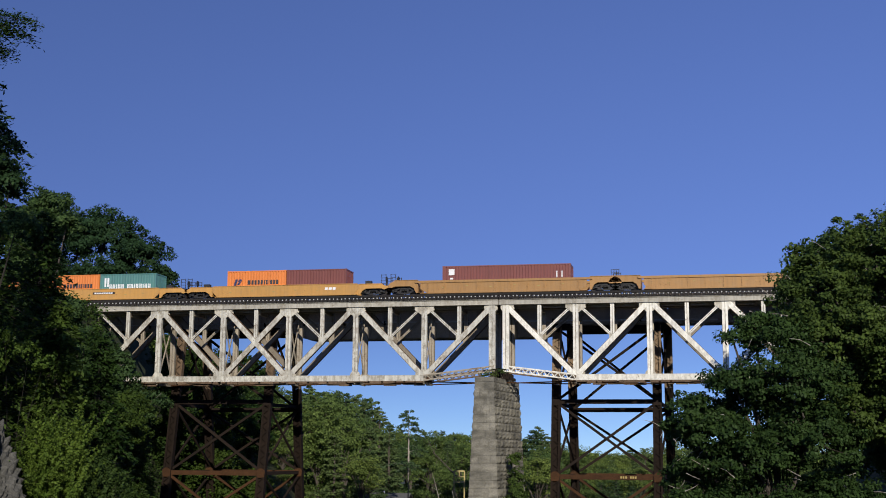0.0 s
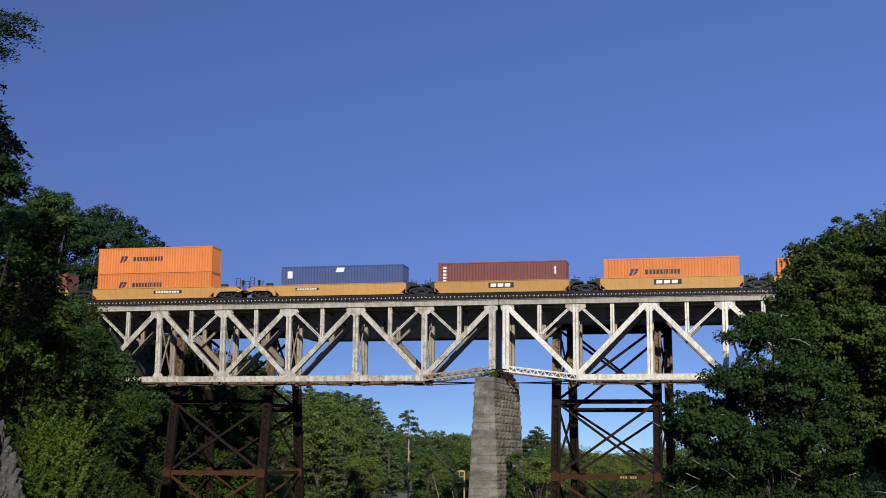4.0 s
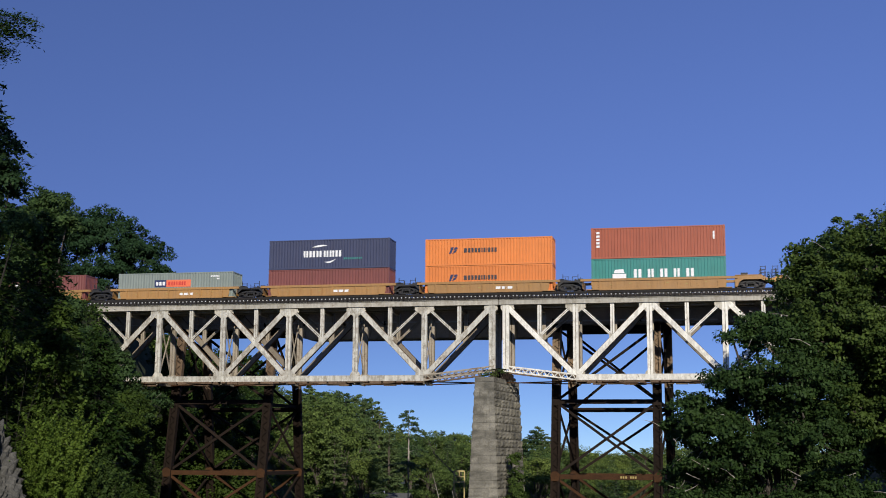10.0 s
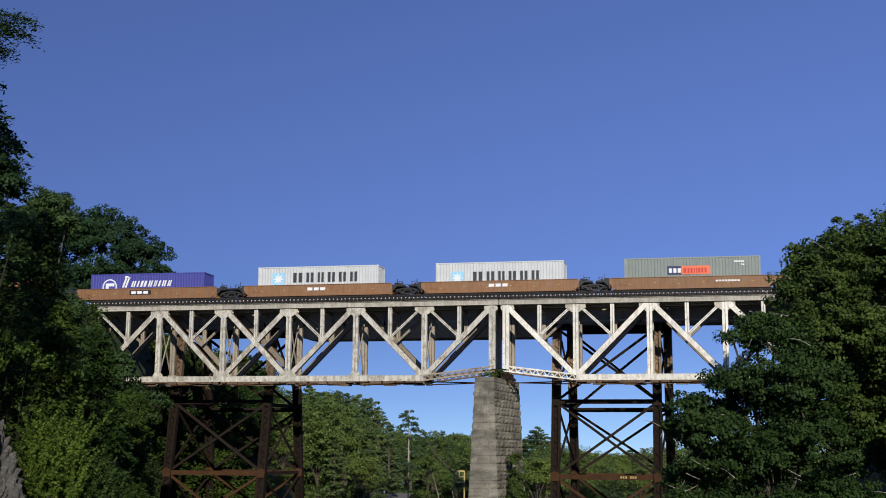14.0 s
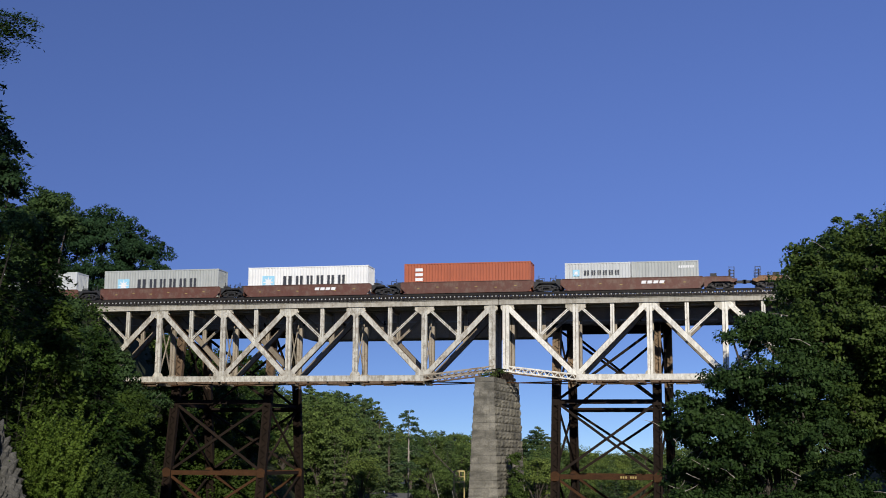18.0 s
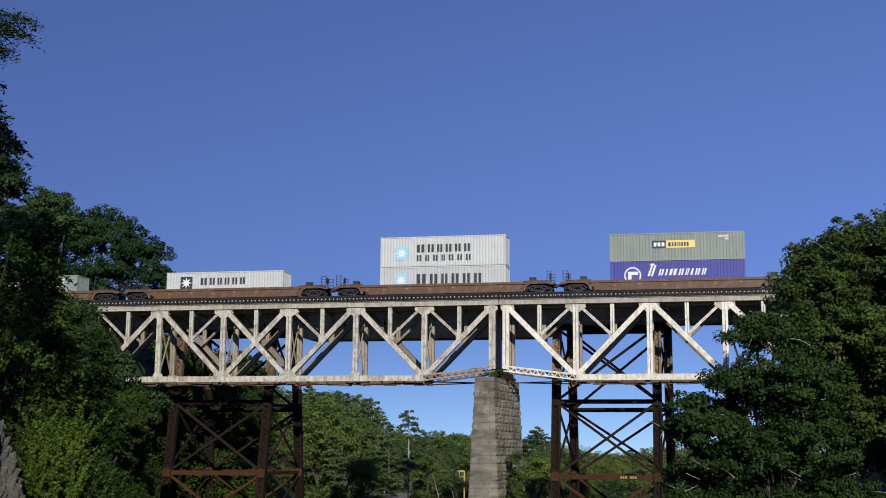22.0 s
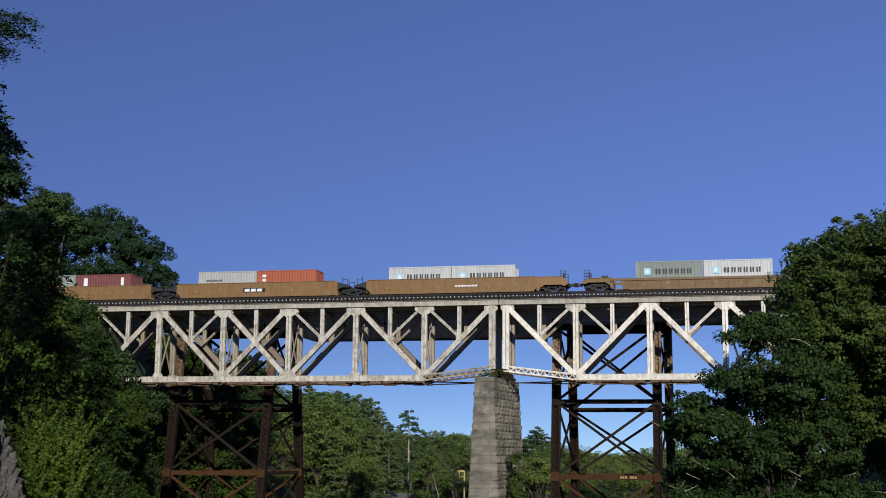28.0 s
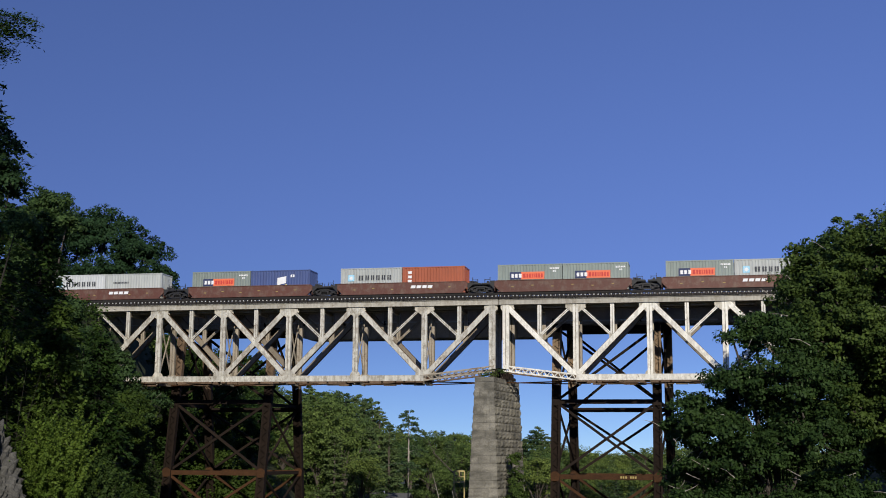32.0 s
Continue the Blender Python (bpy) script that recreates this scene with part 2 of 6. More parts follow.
class Build:
    """Collects vertices and faces of one mesh."""

    def __init__(self):
        self.v, self.f, self.m = [], [], []

    def add(self, verts, faces, k=0):
        n = len(self.v)
        self.v.extend(tuple(p) for p in verts)
        self.f.extend(tuple(n + i for i in q) for q in faces)
        self.m.extend([k] * len(faces))
        return self

    def box(self, x0, x1, y0, y1, z0, z1, k=0):
        return self.add([(x, y, z) for x in (x0, x1) for y in (y0, y1) for z in (z0, z1)],
                        [(0, 1, 3, 2), (4, 6, 7, 5), (0, 4, 5, 1), (2, 3, 7, 6), (0, 2, 6, 4), (1, 5, 7, 3)], k)

    def slab(self, outline, y0, y1, k=0):
        """A plate with its outline in the x-z plane."""
        n = len(outline)
        v = [(x, y0, z) for x, z in outline] + [(x, y1, z) for x, z in outline]
        f = [tuple(range(n)), tuple(range(2 * n - 1, n - 1, -1))] + [(i, i + n, (i + 1) % n + n, (i + 1) % n) for i in range(n)]
        return self.add(v, f, k)

    def bar(self, a, b, w, d, up=(0, 1, 0), shift=0.0, lift=0.0, k=0):
        """A square bar from a to b; d is its depth along up, w its width across, moved by shift across and lift along up."""
        a, b, up = Vector(a), Vector(b), Vector(up)
        s = (b - a).normalized().cross(up).normalized()
        u = s.cross((b - a).normalized()).normalized()
        o = s * shift + u * lift
        q = [o - s * w / 2 - u * d / 2, o + s * w / 2 - u * d / 2, o + s * w / 2 + u * d / 2, o - s * w / 2 + u * d / 2]
        return self.add([a + p for p in q] + [b + p for p in q], [(3, 2, 1, 0), (4, 5, 6, 7), (0, 1, 5, 4), (1, 2, 6, 5), (2, 3, 7, 6), (3, 0, 4, 7)], k)

    def tube(self, points, radii, sides=7, k=0):
        rings, prev = [], None
        pts = [Vector(p) for p in points]
        for i, p in enumerate(pts):
            d = (pts[min(i + 1, len(pts) - 1)] - pts[max(i - 1, 0)]).normalized()
            u = d.cross(Vector((0.31, 0.95, 0.1)) if prev is None else prev).normalized()
            w = d.cross(u)
            prev = w if prev is None else prev
            rings.append([p + radii[i] * (u * math.cos(2 * math.pi * j / sides) + w * math.sin(2 * math.pi * j / sides)) for j in range(sides)])
        v = [p for r in rings for p in r]
        f = [(i * sides + j, i * sides + (j + 1) % sides, (i + 1) * sides + (j + 1) % sides, (i + 1) * sides + j) for i in range(len(pts) - 1) for j in range(sides)]
        f += [tuple(range(sides - 1, -1, -1)), tuple((len(pts) - 1) * sides + j for j in range(sides))]
        return self.add(v, f, k)

    def disc(self, c, r, y0, y1, n=18, k=0):
        return self.slab([(c[0] + r * math.cos(2 * math.pi * i / n), c[1] + r * math.sin(2 * math.pi * i / n)) for i in range(n)], y0, y1, k)

    def pieces(self):
        """The separate solids of this mesh, one Build each."""
        root = list(range(len(self.v)))

        def top(i):
            while root[i] != i:
                root[i] = root[root[i]]
                i = root[i]
            return i

        for q in self.f:
            for i in q[1:]:
                root[top(i)] = top(q[0])
        out = {}
        for i in range(len(self.v)):
            out.setdefault(top(i), []).append(i)
        made = []
        for ids in out.values():
            at = {i: n for n, i in enumerate(ids)}
            one = Build()
            one.add([self.v[i] for i in ids], [tuple(at[i] for i in q) for q in self.f if q[0] in at])
            made.append(one)
        return made

    def mesh(self, name):
        me = bpy.data.meshes.new(name)
        me.from_pydata(self.v, [], self.f)
        if any(self.m):
            me.polygons.foreach_set("material_index", self.m)
        bm = bmesh.new()
        bm.from_mesh(me)
        bmesh.ops.recalc_face_normals(bm, faces=bm.faces)
        bm.to_mesh(me)
        bm.free()
        me.update()
        return me


def part(name, shape, material, parent=None, label="", at=None):
    """Links a Build or a shared mesh as one object under parent."""
    me = shape.mesh(name) if isinstance(shape, Build) else shape
    mats = material if isinstance(material, (list, tuple)) else (material,)
    while len(me.materials) < len(mats):
        me.materials.append(None)
    ob = new(name, me)
    for slot, m in zip(ob.material_slots, mats):
        slot.link = "OBJECT"
        slot.material = m
    ob.parent = parent
    if at is not None:
        ob.matrix_basis = at
    if label:
        ob["label"] = label
    return ob


def thing(name, label, category, at=(0, 0, 0), group="", kind=""):
    ob = new(name)
    ob.empty_display_size = 0.5
    ob.location = at
    return tagged(ob, label, category, group, kind)


# ---- the plan: bridge along x, the camera at the origin looking along y ----
PANEL = 6.7056
Y_NEAR, Y_FAR, Y_TRACK = 114.53, 117.93, 116.23
Z_TOP, Z_BOT = 14.01, 7.00
Z_TIE = 14.52
Z_RAIL = 14.88
Y_SECOND = 121.6
SPANS = ((-59.615, "left"), (-18.53, "right"))
FLOOR = -9.5
PLATEAU = 13.7


def smooth(t):
    t = min(1.0, max(0.0, t))
    return t * t * (3 - 2 * t)


def along(y, knots):
    for (a, u), (b, v) in zip(knots, knots[1:]):
        if y <= b:
            return u + (v - u) * max(0.0, (y - a) / (b - a))
    return knots[-1][1]


def bank_left(y):
    return along(y, ((20, -23), (60, -29), (108, -51), (114, -53.5), (130, -54.5), (165, -52), (200, -60), (320, -100), (900, -290)))


def bank_right(y):
    return along(y, ((20, 9), (60, 5), (112, 8), (128, 9), (250, 55), (900, 330)))


def ground_z(x, y):
    rough = 1.2 * noise.noise((x * 0.06, y * 0.06, 0)) + 0.4 * noise.noise((x * 0.3, y * 0.3, 5))
    wide = 13 - 4.5 * smooth((y - 98) / 12) * smooth((140 - y) / 10)
    left, right = smooth((bank_left(y) - x) / (wide + 0.12 * max(0.0, y - 125))), smooth((x - bank_right(y)) / 14)
    side = max(left, right)
    crest = PLATEAU if right > left else 3.5 + (PLATEAU - 3.5) * smooth((y - 82) / 22)
    z = FLOOR + (crest - FLOOR) * side + rough * (1 - 0.6 * side)
    z += 7.9 * math.exp(-(x * x + y * y) / 170)
    if y > 300:
        z += 2.0 * smooth((y - 300) / 900)
    z += (PLATEAU - z) * smooth((-64 - x) / 14) * smooth((y - 86) / 14) * smooth((142 - y) / 12)
    bed = smooth((15 - abs(y - 118.5)) / 6) * side
    return z + (PLATEAU - 0.35 - z) * bed * (1 if side > 0.75 else side)


def grid_steps(lo, hi, step, far, grow=1.35):
    out = [lo + i * step for i in range(int((hi - lo) / step) + 1)]
    d, a, b = step, out[0], out[-1]
    while a > -far or b < far:
        d *= grow
        a, b = a - d, b + d
        out = [a] + out + [b]
    return out


def build_ground():
    xs, ys = grid_steps(-130, 70, 1.6, 3200), grid_steps(-20, 260, 2.0, 3200)
    v = [(x, y, ground_z(x, y)) for y in ys for x in xs]
    n = len(xs)
    f = [(j * n + i, j * n + i + 1, (j + 1) * n + i + 1, (j + 1) * n + i) for j in range(len(ys) - 1) for i in range(n - 1)]
    me = bpy.data.meshes.new("ground")
    me.from_pydata(v, [], f)
    me.polygons.foreach_set("use_smooth", [True] * len(f))
    ob = part("ground", me, GROUND)
    tagged(ob, "dark forest floor of a wooded gorge", "ground", kind="structure")


build_ground()

# ---- truss bridge ----


def channel_pair(b, p, q, width, depth, gap, batten=1.2):
    """Two channels side by side with tie plates between them."""
    w = (width - gap) / 2
    b.bar(p, q, w, depth, shift=-(w + gap) / 2).bar(p, q, w, depth, shift=(w + gap) / 2)
    p, q = Vector(p), Vector(q)
    n = max(2, int((q - p).length / batten))
    d = (q - p).normalized()
    for i in range(n + 1):
        c = p + (q - p) * (i / n)
        b.bar(c - d * 0.12, c + d * 0.12, gap + 0.02, 0.03, lift=depth * 0.3, k=1)
    b.bar(p, q, gap + 0.01, 0.02, lift=-depth * 0.2, k=1)
    return b


def flanged(b, p, q, width, depth):
    """A box member: a cover plate each side, lips proud of the web."""
    b.bar(p, q, width * 0.86, depth * 0.8)
    for s in (-1, 1):
        b.bar(p, q, width, 0.04, lift=s * depth / 2)
        # brown edge strip: rust colour that also paints in the shadowed side faces
        b.bar(p, q, 0.085, depth * 0.98, shift=s * width * 0.475, k=1)
    return b


def lattice(b, p, q, height, depth, cell=0.62):
    """A light laced strut: four angles and zigzag bars on both faces."""
    p, q = Vector(p), Vector(q)
    d = (q - p).normalized()
    up = Vector((0, 1, 0)).cross(d).normalized()
    if up.z < 0:
        up = -up
    n = int((q - p).length / cell)
    for s in (-1, 1):
        y = Vector((0, s * depth / 2, 0))
        for e in (-1, 1):
            b.bar(p + up * e * height / 2 + y, q + up * e * height / 2 + y, 0.11, 0.09)
        for i in range(n):
            u, v = p + (q - p) * (i / n), p + (q - p) * ((i + 1) / n)
            m = (u + v) / 2
            e = 1
            b.bar(u - up * e * height / 2 + y, m + up * e * height / 2 + y, 0.07, 0.03)
            b.bar(m + up * e * height / 2 + y, v - up * e * height / 2 + y, 0.07, 0.03)
    for i in range(0, n + 1, 2):
        u = p + (q - p) * (i / n) - up * height / 2
        b.bar(u - Vector((0, depth / 2, 0)), u + Vector((0, depth / 2, 0)), 0.08, 0.05, up=up)
    return b


def gusset(x, z, y, half_top, half_low, depth, sign=-1):
    """The two plates that sandwich a joint."""
    for s in (-1, 1):
        yy = y + s * 0.155
        yield Build().slab([(x - half_top, z), (x + half_top, z), (x + half_top, z + sign * depth * 0.45), (x + half_low, z + sign * depth), (x - half_low, z + sign * depth), (x - half_top, z + sign * depth * 0.45)], yy - 0.013, yy + 0.013)


def truss_span(x0, mirrored):
    """Six panels; the pattern runs from the abutment towards the pier, so the second span is its mirror image."""
    span = thing("truss_span", "weathered white riveted steel deck truss span on a stone pier", "bridge span", (x0, Y_TRACK, Z_BOT), "deck truss spans")
    o = Vector((x0, Y_TRACK, Z_BOT))
    width = 6 * PANEL

    def X(k):
        return x0 + (width - k * PANEL if mirrored else k * PANEL)

    def put(name, b, m=BRIDGE_WHITE, label=""):
        b.v = [tuple(Vector(v) - o) for v in b.v]
        return part(name, b, (m, RUST_BROWN) if any(b.m) else m, span, label)

    zt, zb = Z_TOP, Z_BOT
    sub_z = (zt + zb) / 2 + 0.25
    rng = random.Random(2 if mirrored else 1)
    # the far truss gets a darker paint that stands in for its shade
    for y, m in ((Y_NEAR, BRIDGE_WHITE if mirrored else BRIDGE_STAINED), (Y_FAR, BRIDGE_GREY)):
        for k in range(6):
            a, c = sorted((X(k), X(k + 1) if k < 5 else X(6) + (-0.39 if mirrored else 0.39)))
            b = Build().bar((a + 0.006, y, zt), (c - 0.006, y, zt), 0.50, 0.46)
            for s in (-1, 1):
                b.bar((a + 0.006, y, zt + s * 0.235), (c - 0.006, y, zt + s * 0.235), 0.03, 0.66)
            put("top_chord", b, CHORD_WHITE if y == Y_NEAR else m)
        for k in range(0, 5):
            a, c = sorted((X(k) if k else X(0.25), X(k + 1)))
            b = Build()
            for s in (-1, 1):
                b.bar((a + 0.006, y + s * 0.2, zb), (c - 0.006, y + s * 0.2, zb), 0.54, 0.06)
            b.bar((a + 0.006, y, zb + 0.26), (c - 0.006, y, zb + 0.26), 0.03, 0.50)
            n = 9
            for i in range(n):
                u, v = a + (c - a) * i / n, a + (c - a) * (i + 1) / n
                b.bar((u, y - 0.2, zb - 0.27), (v, y + 0.2, zb - 0.27), 0.02, 0.08, up=(0, 0, 1))
            put("bottom_chord", b, m if y == Y_NEAR else RUST_RED)
            b, u = Build(), a + 0.05
            while u < c - 0.5:
                w = rng.uniform(0.3, 1.3)
                b.box(u, min(c - 0.02, u + w), y - 0.26, y + 0.26, zb - 0.31 - rng.uniform(0.06, 0.22), zb - 0.285)
                u += w + rng.uniform(-0.02, 0.25)
            for one in b.pieces():
                put("flange_strip", one, RUST_BROWN, "flaking rusty flange under the chord")
        # end strut up to the bearing on the pier
        p, q = (X(5), y, zb + 0.02), (X(6), y, zb + 0.85)
        put("laced_strut", lattice(Build(), p, q, 0.46, 0.4), RUST_BROWN if y == Y_FAR else m if mirrored else BRIDGE_GREY)
        for k in range(1, 6):
            put("vertical", channel_pair(Build(), (X(k), y, zb + 0.28), (X(k), y, zt - 0.25), 0.50, 0.36, 0.05), m)
        b = channel_pair(Build(), (X(6) - (0.22 if not mirrored else -0.22), y, zb + 0.75), (X(6) - (0.22 if not mirrored else -0.22), y, zt - 0.25), 0.60, 0.44, 0.06)
        put("end_post", b, m)
        b = Build().box(X(6) - 0.55, X(6) + 0.55, y - 0.35, y + 0.35, zb - 0.14, zb + 0.12).box(X(6) - 0.36, X(6) + 0.36, y - 0.28, y + 0.28, zb + 0.12, zb + 0.45)
        b.box(X(6) - 0.25, X(6) + 0.25, y - 0.22, y + 0.22, zb + 0.45, zb + 0.80)
        put("bearing_shoe", b, RUST_DARK)
        # main diagonals: (top node, bottom node)
        for top, low in ((1, 0), (1, 2), (2, 3), (3, 2), (4, 3), (4, 5), (6, 5)):
            d = 1 if X(low) > X(top) else -1
            p, q = Vector((X(top) + d * 0.22, y, zt - 0.3)), Vector((X(low) - d * 0.2, y, zb + 0.3))
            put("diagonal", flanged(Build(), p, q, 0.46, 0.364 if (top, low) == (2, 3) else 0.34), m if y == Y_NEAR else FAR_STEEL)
        # hangers to the middle of each diagonal, and the light struts back to the chord
        for top, low, near in ((1, 0, 0), (1, 2, 2), (3, 2, 2), (4, 3, 3), (4, 5, 5), (6, 5, 5)):
            xm = (X(top) + X(low)) / 2
            zm = (zt + zb) / 2 + 0.1
            if (top, low) != (3, 2):
                d = 1 if X(near) > xm else -1
                put("sub_strut", channel_pair(Build(), (xm, y, zm + 0.2), (X(near) - d * 0.25, y, zt - 0.35), 0.24, 0.22, 0.03), m)
            put("hanger", channel_pair(Build(), (xm, y, zm + 0.1), (xm, y, zt - 0.25), 0.36, 0.30, 0.04), m)
            for g in gusset(xm, zm + 0.36, y, 0.30, 0.14, 0.72):
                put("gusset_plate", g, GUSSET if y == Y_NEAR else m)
        for k in range(1, 7):
            e = 0.92 if k < 6 else 0.62
            xx = X(k) if k < 6 else X(k) + (0.36 if mirrored else -0.36)
            for g in gusset(xx, zt - 0.25, y, e, 0.30, 0.80):
                put("gusset_plate", g, GUSSET if y == Y_NEAR else m)
        for k in (2, 3, 5):
            for g in gusset(X(k), zb + 0.22, y, 0.80, 0.40, 0.55, 1):
                put("gusset_plate", g, GUSSET if y == Y_NEAR else m)
        for g in gusset(X(1), zb + 0.22, y, 0.45, 0.3, 0.4, 1):
            put("gusset_plate", g, GUSSET if y == Y_NEAR else m)
        for g in gusset(X(4), zb + 0.22, y, 0.45, 0.3, 0.4, 1):
            put("gusset_plate", g, GUSSET if y == Y_NEAR else m)
    # floor beams, stringers, bracing between the two trusses
    for k in range(13):
        x = X(k / 2) + (0.25 if k == (12 if mirrored else 0) else -0.25 if k == (0 if mirrored else 12) else 0)
        b = Build().box(x - 0.02, x + 0.02, Y_NEAR + 0.27, Y_FAR - 0.27, zt - 0.72, zt + 0.10)
        for z in (zt - 0.72, zt + 0.10):
            b.box(x - 0.15, x + 0.15, Y_NEAR + 0.27, Y_FAR - 0.27, z - 0.02, z + 0.02)
        put("floor_beam", b, GIRDER)
    for y in (Y_TRACK - 0.75, Y_TRACK + 0.75):
        lo, hi = sorted((X(0), X(6)))
        b = Build().box(lo + 0.05, hi - 0.05, y - 0.02, y + 0.02, zt - 0.45, zt + 0.22)
        for z in (zt - 0.45, zt + 0.22):
            b.box(lo + 0.05, hi - 0.05, y - 0.14, y + 0.14, z - 0.02, z + 0.02)
        put("stringer", b, GIRDER)
    for k in range(6):
        for z, m, w in ((zb - 0.33, RUST_RED, 0.16), (zt - 0.05, GIRDER, 0.10)):
            put("lateral_brace", Build().bar((X(k), Y_NEAR + 0.2, z), (X(k + 1), Y_FAR - 0.2, z), w, 0.10, up=(0, 0, 1)), m)
            put("lateral_brace", Build().bar((X(k), Y_FAR - 0.2, z - 0.11), (X(k + 1), Y_NEAR + 0.2, z - 0.11), w, 0.10, up=(0, 0, 1)), m)
    for k in range(0, 6):
        x = X(k)
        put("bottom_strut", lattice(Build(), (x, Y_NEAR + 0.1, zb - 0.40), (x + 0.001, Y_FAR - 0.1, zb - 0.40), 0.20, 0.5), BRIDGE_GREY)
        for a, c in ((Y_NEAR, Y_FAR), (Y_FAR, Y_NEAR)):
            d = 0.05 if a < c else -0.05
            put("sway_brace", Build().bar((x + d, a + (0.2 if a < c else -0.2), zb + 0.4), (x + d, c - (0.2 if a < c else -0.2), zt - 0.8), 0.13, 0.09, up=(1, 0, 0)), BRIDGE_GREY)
    return span


truss_span(SPANS[0][0], False)
truss_span(SPANS[1][0], True)

# ---- track: bridge ties, guard timbers, rails ----
DECK_X0, DECK_X1 = -60.4, 22.4


def build_deck():
    deck = thing("bridge_deck", "dark creosoted timber railway deck on a steel truss", "bridge deck", (DECK_X0, Y_TRACK, Z_TIE), kind="structure")
    o = Vector((DECK_X0, Y_TRACK, Z_TIE))
    n = int((DECK_X1 - DECK_X0) / 0.395)
    b = Build().box(-0.17, 0.17, -2.05, 2.05, -0.24, 0.0)
    b.box(-0.045, 0.045, -2.10, -2.05, -0.005, 0.085, 1)
    b.box(-0.165, 0.165, -2.04, -1.86, 0.0, 0.16)
    me = b.mesh("tie")
    for i in range(n):
        part("tie", me, (TIMBER, PLATE), deck, at=pose(i * 0.395 + 0.14 + 0.02 * math.sin(i * 2.4), 0, 0.012 * math.sin(i * 1.7)))
    L = DECK_X1 - DECK_X0
    part("guard_timber", Build().box(0, L, -2.03, -1.83, 0.175, 0.36), TIMBER, deck)
    part("guard_timber", Build().box(0, L, 1.83, 2.03, 0.005, 0.2), TIMBER, deck)
    for y in (-0.45, 0.45):
        part("guard_rail", Build().bar((0, y, 0.07), (L, y, 0.07), 0.07, 0.13, up=(0, 0, 1)), RAIL, deck)


def rail_profile(b, x0, x1, y, z):
    b.box(x0, x1, y - 0.07, y + 0.07, z, z + 0.02)
    b.box(x0, x1, y - 0.012, y + 0.012, z + 0.02, z + 0.14)
    b.box(x0, x1, y - 0.036, y + 0.036, z + 0.14, z + 0.18)


def build_track():
    track = thing("railway_track", "steel rails crossing the bridge and the banks", "railway track", (0, Y_TRACK, Z_TIE), kind="structure")
    for y in (-0.7525, 0.7525):
        b = Build()
        rail_profile(b, -800, 800, y, 0.006)
        part("rail", b, RAIL, track)
    for lo, hi in ((-800, DECK_X0 - 0.05), (DECK_X1 + 0.05, 800)):
        prof = [(-3.6, -0.82), (-2.0, -0.09), (2.0, -0.09), (3.6, -0.82)]
        v = [(x, y, z) for x in (lo, hi) for y, z in prof]
        part("ballast_bed", Build().add(v, [(0, 1, 5, 4), (1, 2, 6, 5), (2, 3, 7, 6), (0, 4, 7, 3), (0, 3, 2, 1), (4, 5, 6, 7)]), BALLAST, track)
        b = Build()
        x = lo + 0.3
        while x < hi - 0.2:
            b.box(x - 0.11, x + 0.11, -1.3, 1.3, -0.18, 0.0)
            x += 0.55
        me = bpy.data.meshes.new("tie_row")
        me.from_pydata(b.v, [], b.f)
        tagged(part("tie_row", me, TIMBER, track), kind="stuff")


build_deck()
build_track()

# ---- second crossing: plate girders on steel trestle towers ----
TOWERS = ((-52.63, -42.82), (-14.13, -4.72))
SKEW = 0.9


def leg_y(z, side):
    return Y_SECOND + side * (2.0 + (12.3 - z) / 6.1)


def laced_leg(b, p, q, w=0.84, d=0.55, side=1):
    """Two channels and a zigzag of flat bars on the outer faces."""
    p, q = Vector(p), Vector(q)
    for s in (-1, 1):
        b.bar(p, q, 0.10, d, shift=s * (w / 2 - 0.05))
        b.bar(p, q, 0.20, 0.03, shift=s * (w / 2 - 0.10), lift=-d / 2)
        b.bar(p, q, 0.20, 0.03, shift=s * (w / 2 - 0.10), lift=d / 2)
    b.bar(p, q, w - 0.2, 0.02, lift=0.0)
    n = int((q - p).length / 0.55)
    s = Vector((w / 2 - 0.1, 0, 0))
    for i in range(n):
        u, v = p + (q - p) * (i / n), p + (q - p) * ((i + 1) / n)
        e = s if i % 2 else -s
        for y in (-d / 2 - 0.02, d / 2 + 0.02):
            b.bar(u - e + Vector((0, y, 0)), v + e + Vector((0, y, 0)), 0.07, 0.02)
    return b


def brace(b, p, q, w=0.26, d=0.2):
    """A riveted angle pair, back to back: a flat face with a lip along one edge."""
    p, q = Vector(p), Vector(q)
    up = (0, 1, 0) if abs(q.x - p.x) > 0.5 else (1, 0, 0)
    b.bar(p, q, w, 0.05, up=up, lift=-d / 2)
    b.bar(p, q, 0.06, d, up=up, shift=w / 2 - 0.03)
    b.bar(p, q, 0.06, d, up=up, shift=-w / 2 + 0.03)
    return b


